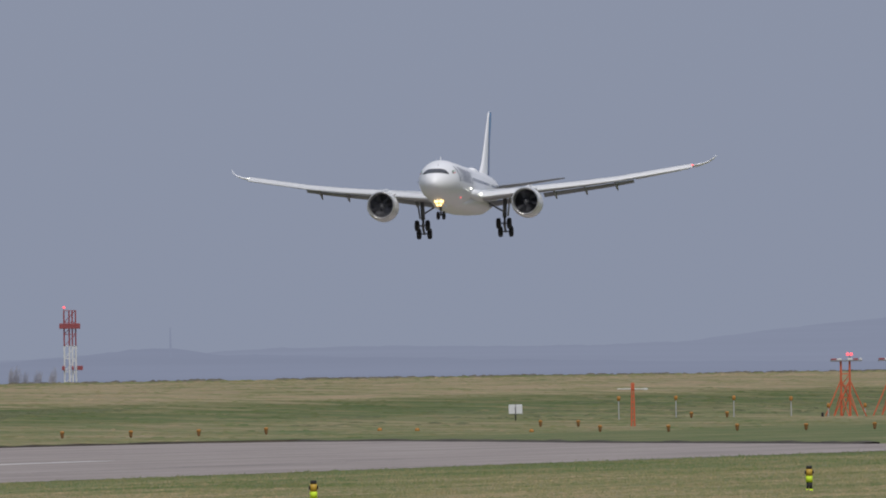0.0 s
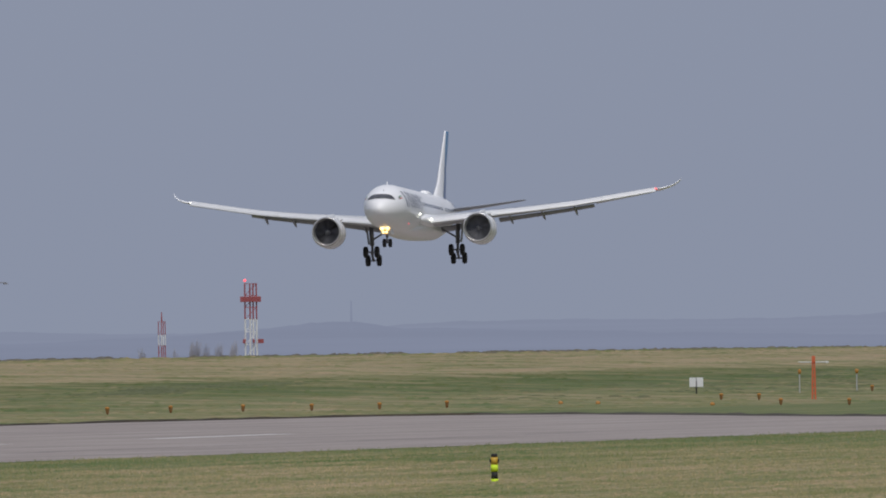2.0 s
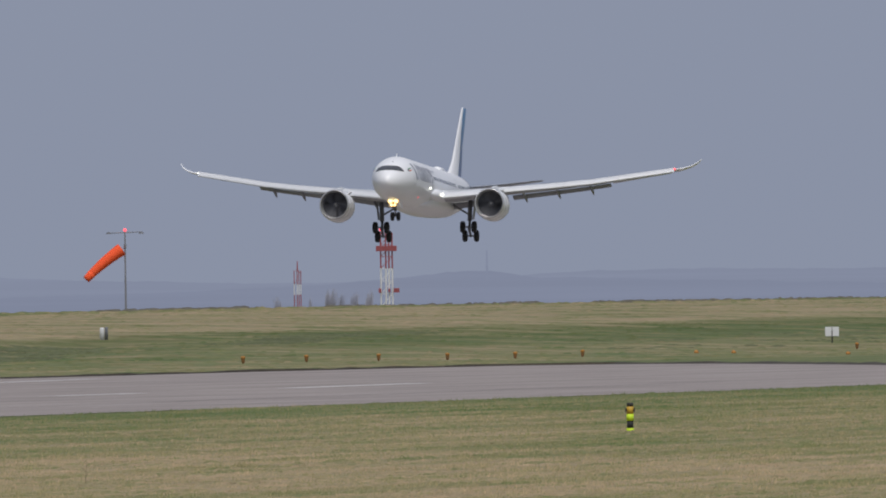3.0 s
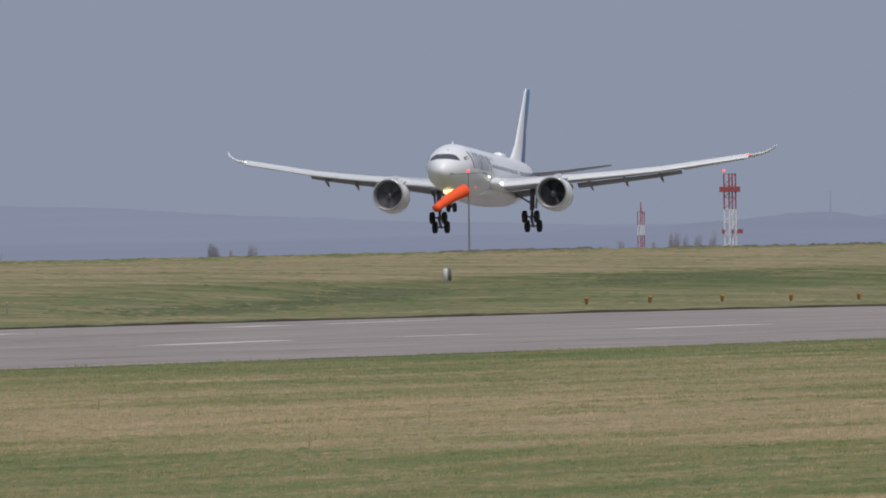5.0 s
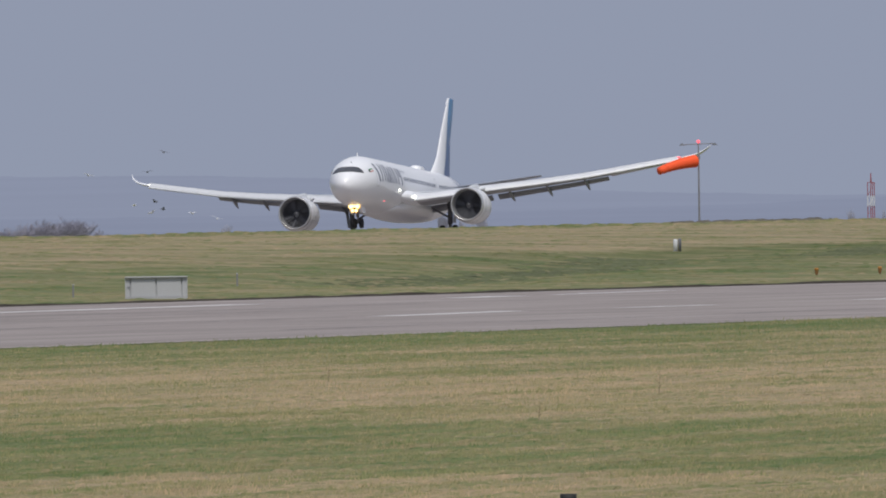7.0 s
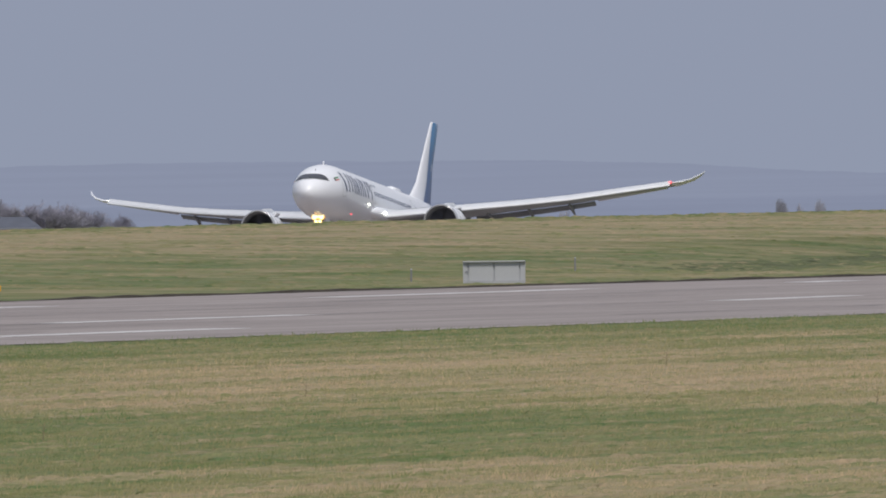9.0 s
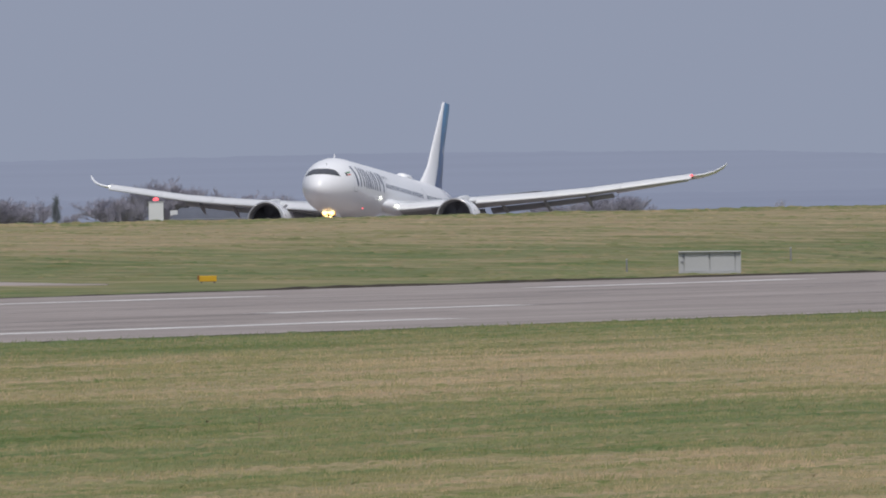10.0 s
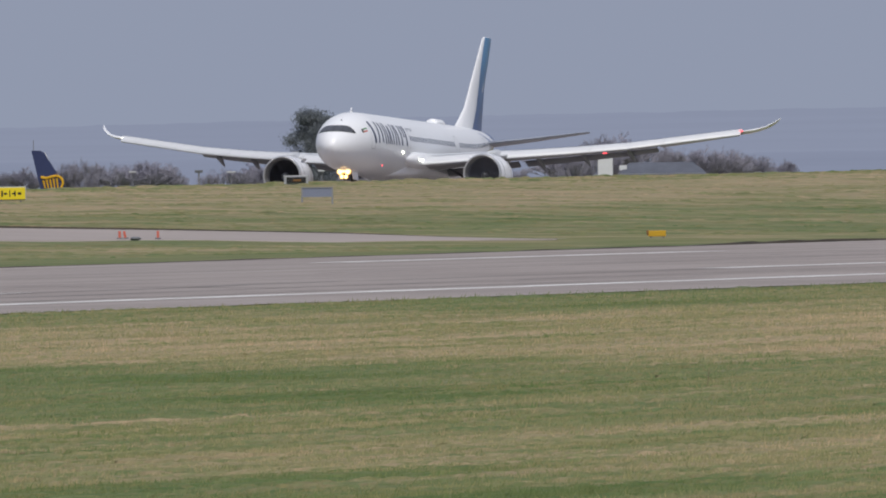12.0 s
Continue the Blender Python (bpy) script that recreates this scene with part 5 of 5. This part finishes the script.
t = thing("parked_airliner_tail", spot(17.76, 2750), "navy tail of a parked airliner with a golden emblem", "airplane", rz=17)
z0 = EYE[2] + 0.75 * 2.75 - spot(17.76, 2750)[2]
part("fin", loft(B(), [[(x0, -0.2, z), (x1, -0.25, z), (x1, 0.25, z), (x0, 0.2, z)] for z, x0, x1 in ((-0.2, -0.6, 3.1), (z0 * 0.3, -1.1, 2.45), (z0 * 0.45, -1.3, 2.0), (z0 * 1.02, -2.3, -0.75), (z0 * 1.06, -2.35, -1.3))]), tail_dark_blue, t, "navy fin")
part("leading_edge", rod(B(), (3.1, -0.1, -0.2), (-0.70, -0.1, z0 * 1.03), 0.10, 0.06, n=6), sign_white, t, "bare leading edge")
part("tip_aerial", rod(B(), (-2.1, 0, z0), (-2.1, 0, z0 * 1.22), 0.05, n=5), pole_grey, t)
bm = B()
CURL = [(-1.25, 0.64), (-0.6, 0.62), (0.1, 0.64), (0.75, 0.66), (1.2, 0.63), (1.5, 0.58), (1.5, 0.52), (1.3, 0.47)]
for (xa, za), (xb, zb) in zip(CURL, CURL[1:]):
    rod(bm, (xa, -0.27, z0 * za), (xb, -0.27, z0 * zb), 0.17, n=6)
for k in range(5):
    rod(bm, (-0.95 + 0.42 * k, -0.27, z0 * (0.585 + 0.008 * k)), (-0.70 + 0.40 * k, -0.27, z0 * 0.46), 0.15, 0.09, n=6)
part("emblem", bm, tail_gold, t, "golden plain emblem")
part("tail_cone", loft(B(), [[(x, r * math.cos(q), z0 * 0.16 + r * math.sin(q)) for q in (i * math.pi / 6 for i in range(12))] for x, r in ((-6.0, 1.1), (0, 0.9), (3.0, 0.45), (4.2, 0.12))]), white_skin, t, "white tail cone", True)
part("stand", box(B(), (-4, 0, 0.3), (0.5, 0.5, 1.6)), strut_grey, t)

t = thing("apron_lamp_post", spot(17.375, 2780), "thin apron lamp post with a cross head", "lamp post", rz=17)
part("shaft", rod(B(), (0, 0, -0.2), (0, 0, 5.4), 0.16, 0.11), pole_grey, t)
part("head", box(B(), (0, 0, 5.45), (1.0, 0.3, 0.35), bevel=0.04), strut_grey, t)


lamp_head = material("pale_lamp_head", (0.55, 0.55, 0.58), 0.5, vary=0.04)
for bearing, el, wide in [(17.291, -0.2, 1.1), (17.057, -0.21, 0.8), (17.1, -0.12, 0.6), (17.547, -0.14, 0.9), (17.054, -0.16, 0.9)]:
    at = spot(bearing, 2690)
    h = EYE[2] + el * 2.69 - at[2]
    t = thing("apron_light", at, "pale flat apron light on a thin post beyond the airfield", "lamp post", "apron lights", rz=17)
    part("shaft", rod(B(), (0, 0, -0.2), (0, 0, h), 0.05, 0.04, n=6), pole_grey, t)
    part("head", box(B(), (0, 0, h + 0.08), (wide, 0.4, 0.18), bevel=0.04), lamp_head, t, "pale flat lamp head")


# ---- gulls ----
def gull(mat):
    t = thing("gull", (0, 0, 0), "gull gliding low over the airfield with spread wings", "bird", "gulls")
    circle = [i * math.pi / 4 for i in range(8)]
    part("body", loft(B(), [[(r * math.cos(q), y, r * math.sin(q)) for q in circle] for y, r in ((-0.22, 0.01), (-0.17, 0.05), (-0.08, 0.075), (0.06, 0.07), (0.2, 0.03), (0.27, 0.015))]), mat, t, "", True)
    for s in (1, -1):
        part("wing", loft(B(), [[(s * x, y, z), (s * x, y + c, z + 0.005), (s * x, y + c, z - 0.012)] for x, y, c, z in ((0.03, -0.10, 0.16, 0.03), (0.28, -0.15, 0.15, 0.12), (0.58, -0.03, 0.03, 0.06))]), mat, t)
    return t


gulls = [gull(sign_white if k % 2 == 0 else strut_grey) for k in range(9)]


# ---- grass tufts ----
def build_tufts(name, seed, count, place, tall, wide, label, mat=None):
    """Low hummocks of matted grass standing on the ground."""
    rng = np.random.default_rng(seed)
    verts, faces = [], []
    for _ in range(count):
        x, y = place(rng)
        if x is None:
            continue
        z = rough_height(x, y)
        h, w = tall * rng.uniform(0.4, 1.25), wide * rng.uniform(0.45, 1.4)
        q0 = rng.uniform(0, 1.0)
        i = len(verts)
        for k in range(6):
            r = w * 0.5 * rng.uniform(0.7, 1.2)
            verts.append((x + r * math.cos(q0 + k * 1.047), y + r * math.sin(q0 + k * 1.047), z - 0.012))
        for k in range(6):
            r = w * 0.26 * rng.uniform(0.7, 1.2)
            verts.append((x + r * math.cos(q0 + 0.3 + k * 1.047), y + r * math.sin(q0 + 0.3 + k * 1.047), z + h * rng.uniform(0.55, 0.95)))
        verts.append((x + rng.uniform(-0.1, 0.1) * w, y, z + h))
        for k in range(6):
            n = (k + 1) % 6
            faces += [(i + k, i + n, i + 6 + n, i + 6 + k), (i + 6 + k, i + 6 + n, i + 12)]
    me = bpy.data.meshes.new(name)
    me.from_pydata(verts, [], faces)
    me.materials.append(mat or grass_blades)
    me.polygons.foreach_set("use_smooth", [True] * len(me.polygons))
    return tagged(new(name, me), label, "grass", kind="stuff")


def near_field(rng):
    a, d = rng.uniform(10.4, 18.2), 215 * (900 / 215) ** rng.uniform(0, 1)
    x, y = -d * math.sin(radians(a)), d * math.cos(radians(a))
    edge = float(np.interp(y, [p[0] for p in NEAR_EDGE], [p[1] for p in NEAR_EDGE]))
    return (x, y) if x > edge - 0.9 * rng.uniform(0, 1) ** 2 + 0.3 else (None, None)


def bank_field(rng):
    a = rng.uniform(10.3, 18.4)
    far = 263 + 150 * rng.uniform(0, 1)
    y = far / math.tan(radians(a))
    if 262 < far < 312 and 895 < y < 958 and far < 318:
        return None, None
    return -far, y


def scrub_field(rng):
    lo, hi = SCRUB[int(rng.integers(0, len(SCRUB)))]
    a = rng.uniform(lo, hi)
    far = 402 + 5 * rng.uniform(0, 1)
    return -far, far / math.tan(radians(a))


SCRUB = [(10.62, 11.3), (10.62, 11.1), (11.2, 11.75), (11.6, 12.15), (11.9, 12.25), (12.4, 12.95), (13.16, 13.55), (13.12, 13.42)]
bark_dark = material("dark_scrub", (0.12, 0.11, 0.085), 0.95, vary=0.35, scale=0.8)


def crest_field(rng):
    a = rng.uniform(10.3, 18.4)
    far = 394 + 14 * rng.uniform(0, 1)
    return -far, far / math.tan(radians(a))


build_tufts("field_grass", 1, 34000, near_field, 0.040, 0.55, "short rough winter grass, straw and green, in the near field")
build_tufts("bank_grass", 2, 20000, bank_field, 0.05, 0.8, "rough straw-coloured grass on the bank", grass)
build_tufts("crest_grass", 3, 3500, crest_field, 0.13, 1.3, "taller dry grass along the crest")


def build_blades(name, seed, count, tall, wide, label, near=215, far=950, tussocks=0):
    """Single grass blades over the near field, shaded like the sward that they stand in."""
    rng = np.random.default_rng(seed)
    a, d = np.radians(rng.uniform(10.4, 18.2, tussocks or count)), near * (far / near) ** (rng.uniform(0, 1, tussocks or count) ** 1.15)
    x, y = -d * np.sin(a), d * np.cos(a)
    if tussocks:
        k = rng.integers(0, tussocks, count)
        spread = rng.uniform(0.4, 1.5, tussocks)[k]
        x, y, d = x[k] + rng.normal(0, 0.10, count) * spread, y[k] + rng.normal(0, 0.7, count) * spread, d[k]
    edge = np.interp(y, [p[0] for p in NEAR_EDGE], [p[1] for p in NEAR_EDGE])
    keep = x > edge - 0.7 * rng.uniform(0, 1, count) ** 2
    x, y, d = x[keep], y[keep], d[keep]
    n = len(x)
    clump = np.array([noise.noise((px / 0.42, py / 9.0, 2.0)) + 0.5 * noise.noise((px / 1.6, py / 30.0, 6.0)) for px, py in zip(x, y)])
    h = tall * rng.uniform(0.25, 1.1, n) * np.clip(0.75 + 1.3 * clump, 0.22, 2.1) * (0.7 + d / 900)
    w = wide * rng.uniform(0.5, 1.3, n) * (0.6 + d / 600)
    q, lean = rng.uniform(-0.9, 0.9, n), rng.normal(0, 0.5, n) * h
    co = np.zeros((n, 3, 3))
    co[:, 0] = np.stack([x - w * np.cos(q), y - w * np.sin(q), np.full(n, -0.005)], 1)
    co[:, 1] = np.stack([x + w * np.cos(q), y + w * np.sin(q), np.full(n, -0.005)], 1)
    co[:, 2] = np.stack([x + lean, y + (0.08 + np.abs(rng.normal(0, 0.4, n))) * h, h], 1)
    me = bpy.data.meshes.new(name)
    me.vertices.add(3 * n), me.loops.add(3 * n), me.polygons.add(n)
    me.vertices.foreach_set("co", co.ravel())
    me.loops.foreach_set("vertex_index", np.arange(3 * n))
    me.polygons.foreach_set("loop_start", np.arange(0, 3 * n, 3))
    me.polygons.foreach_set("loop_total", np.full(n, 3))
    me.update(calc_edges=True)
    me.normals_split_custom_set_from_vertices([(0.15, -0.25, 0.95)] * (3 * n))
    me.materials.append(blade_grass)
    return tagged(new(name, me), label, "grass", kind="stuff")


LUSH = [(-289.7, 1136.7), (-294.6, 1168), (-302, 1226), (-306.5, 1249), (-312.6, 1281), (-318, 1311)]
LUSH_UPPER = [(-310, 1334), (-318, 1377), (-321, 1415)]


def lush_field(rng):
    """Green grass darkened for the shade of the bank's two hollows and patches beyond."""
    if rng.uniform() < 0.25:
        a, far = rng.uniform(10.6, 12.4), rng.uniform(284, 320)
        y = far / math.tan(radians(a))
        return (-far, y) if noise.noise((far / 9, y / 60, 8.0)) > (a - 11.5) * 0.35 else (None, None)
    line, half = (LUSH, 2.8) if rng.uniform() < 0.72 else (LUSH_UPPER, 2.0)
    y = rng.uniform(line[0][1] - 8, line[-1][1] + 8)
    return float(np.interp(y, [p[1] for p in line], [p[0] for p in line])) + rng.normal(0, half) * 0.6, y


# the hollows' shade is put into the dark green of these tufts
build_tufts("shaded_hollow_grass", 12, 2600, lush_field, 0.07, 1.0, "lush green grass coloured darker for the shade of the bank's hollows", shaded_lush_green)
build_blades("grass_blades", 9, 640000, 0.062, 0.012, "fine dry and green grass blades in the near field")
build_blades("grass_tussocks", 21, 90000, 0.085, 0.014, "ragged tussocks of taller straw-coloured grass in the near field", 215, 520, 3600)
build_tufts("crest_scrub", 5, 1100, scrub_field, 0.22, 1.3, "low dark scrub along the crest", bark_dark)
for k, (x, y, h) in enumerate([(-102.4, 424.0, 0.55), (-92.0, 372.0, 0.35), (-121.0, 470.0, 0.4), (-95.0, 330.0, 0.3), (-110.0, 400.0, 0.35)]):
    t = thing("weed_stalk", (x, y, 0), "dry upright weed stalk in the grass", "plant", "weed stalks")
    part("stem", rod(B(), (0, 0, -0.02), (0.03, 0, h), 0.008, 0.004, n=5), dry_stalk, t)
    for j in range(4):
        part("side_shoot", rod(B(), (0.01, 0, h * (0.3 + 0.15 * j)), ((-1) ** j * 0.07, 0, h * (0.45 + 0.15 * j)), 0.005, 0.003, n=4), dry_stalk, t)


# ---- motion of things ----
# seconds, place of the airliner along the strip, height, heading, nose-up, bank, upward bend of the wings
FLIGHT = [(0.0, 2772.4, 23.99, 4.16, 3.39, 0.88, 0.46), (0.5, 2738.3, 22.32, 3.87, 3.16, 0.90, 0.10), (1.0, 2703.1, 20.38, 3.87, 2.86, 1.29, 0.37), (1.5, 2667.8, 18.64, 3.54, 2.78, 1.21, 0.25),
          (2.0, 2631.3, 16.69, 3.60, 3.04, 0.87, 0.24), (2.5, 2595.7, 15.20, 3.26, 3.84, -0.00, 0.46), (4.5, 2450.3, 9.39, 3.36, 4.18, -0.63, 0.19), (5.0, 2413.0, 7.97, 3.42, 3.64, -0.01, 0.15),
          (5.5, 2376.8, 6.65, 2.95, 3.23, 0.58, 0.12), (6.0, 2339.4, 5.51, 2.79, 3.55, 1.05, 0.20), (6.5, 2302.9, 4.45, 2.32, 3.67, 1.58, 0.17), (7.0, 2264.9, 3.38, 2.27, 3.82, 2.10, 0.24),
          (9.0, 2114.1, 1.39, 2.10, 6.22, 1.02, 0.37), (9.5, 2077.3, 1.18, 2.31, 6.01, 0.82, 0.09), (10.0, 2039.5, 1.01, 2.94, 4.85, 0.24, -0.04), (10.5, 2003.5, 0.85, 3.04, 3.77, -0.42, -0.58),
          (11.0, 1966.8, 0.95, 3.17, 3.74, -0.86, -0.76), (11.5, 1931.8, 1.15, 2.67, 3.85, -0.88, -0.97), (12.0, 1896.2, 1.09, 2.25, 3.16, -0.20, -1.43)]

# seconds, swing towards the camera, droop at the root and bend along the sock
WIND = [(0.0, 8, 30, 3), (1.2, -8, 38, 2), (2.5, 5, 35, 1.0), (3.4, 15, 34, 3), (4.5, 50, 17, 2), (5.0, 46, 18, 2), (5.5, 46, 18, 2.0), (6.0, 32, 9, 6), (6.5, 14, 1, 5.5), (7.0, 38, 7, 2), (7.2, 32, 8, 2), (9.0, -8, 30, 3), (10.5, 6, 34, 2), (12.0, 0, 30, 3)]
# bearing and height of each gull at 6.0, 6.5 and 7.0 s
GULLS = [((14.811, 1.53), (14.802, 1.03), (14.784, 0.55)), ((14.928, 2.38), (14.898, 1.54), (14.860, 0.75)), ((14.859, 1.90), (14.873, 1.33), (14.890, 0.60)), ((14.788, 2.58), (14.843, 2.53), (14.900, 2.45)),
         ((14.997, 2.04), (15.011, 1.80), (15.052, 2.33)), ((15.02, 1.5), (14.931, 1.47), (14.880, 1.1)), ((15.05, 1.55), (15.009, 1.13), (14.934, 0.94)), ((14.99, 3.1), (14.938, 3.19), (14.856, 3.34)), ((14.78, 1.2), (14.737, 0.86), (14.72, 0.3))]


def motions():
    rows = [[] for _ in sock_sections]
    for t, swing, droop, bend in WIND:
        m = pose(-0.32, 0, 0, 0, 0, swing) @ pose(0, 0, 0, 0, -droop, 0)
        for k in range(len(sock_sections)):
            rows[k].append((t, m.copy()))
            m = m @ pose(-0.605, 0, 0, 0, -bend, 0)
    for section, r in zip(sock_sections, rows):
        walk(section, r)
    for k, (bird, ((a0, e0), (a1, e1), (a2, e2))) in enumerate(zip(gulls, GULLS)):
        d = 1950 + 12 * k
        a3, e3 = a2 + (a2 - a1) * 2, -1.25
        walk(bird, [(t, pose(*spot(a, d, e), 8, 20 * math.sin(k), 60 + 40 * k)) for t, a, e in ((0.0, a0 + 0.25, e0 + 1.5), (3.5, a0 + 0.12, e0 + 0.8), (6.0, a0, e0), (6.5, a1, e1), (7.0, a2, e2), (8.5, a3, e3), (12.0, a3, e3))])

    walk(airliner, [(t, pose(-581.0, y, z, -p, -b, h)) for t, y, z, h, p, b, f in FLIGHT])
    for wing, s in ((wing_left, 1), (wing_right, -1)):
        at = wing.matrix_basis.translation.copy()
        walk(wing, [(row[0], pose(*at, 0, -s * row[6], 0)) for row in FLIGHT])
    for leg, bogie in main_gears:
        at = leg.matrix_basis.translation.copy()
        hung = (at.x, at.y, at.z - 0.45)
        walk(leg, [(0.0, pose(*hung)), (8.1, pose(*hung)), (8.8, pose(*at)), (12.0, pose(*at))])
        walk(bogie, [(0.0, pose(*hung, -29)), (8.1, pose(*hung, -29)), (8.8, pose(*at, 5)), (12.0, pose(*at, 3))])



motions()
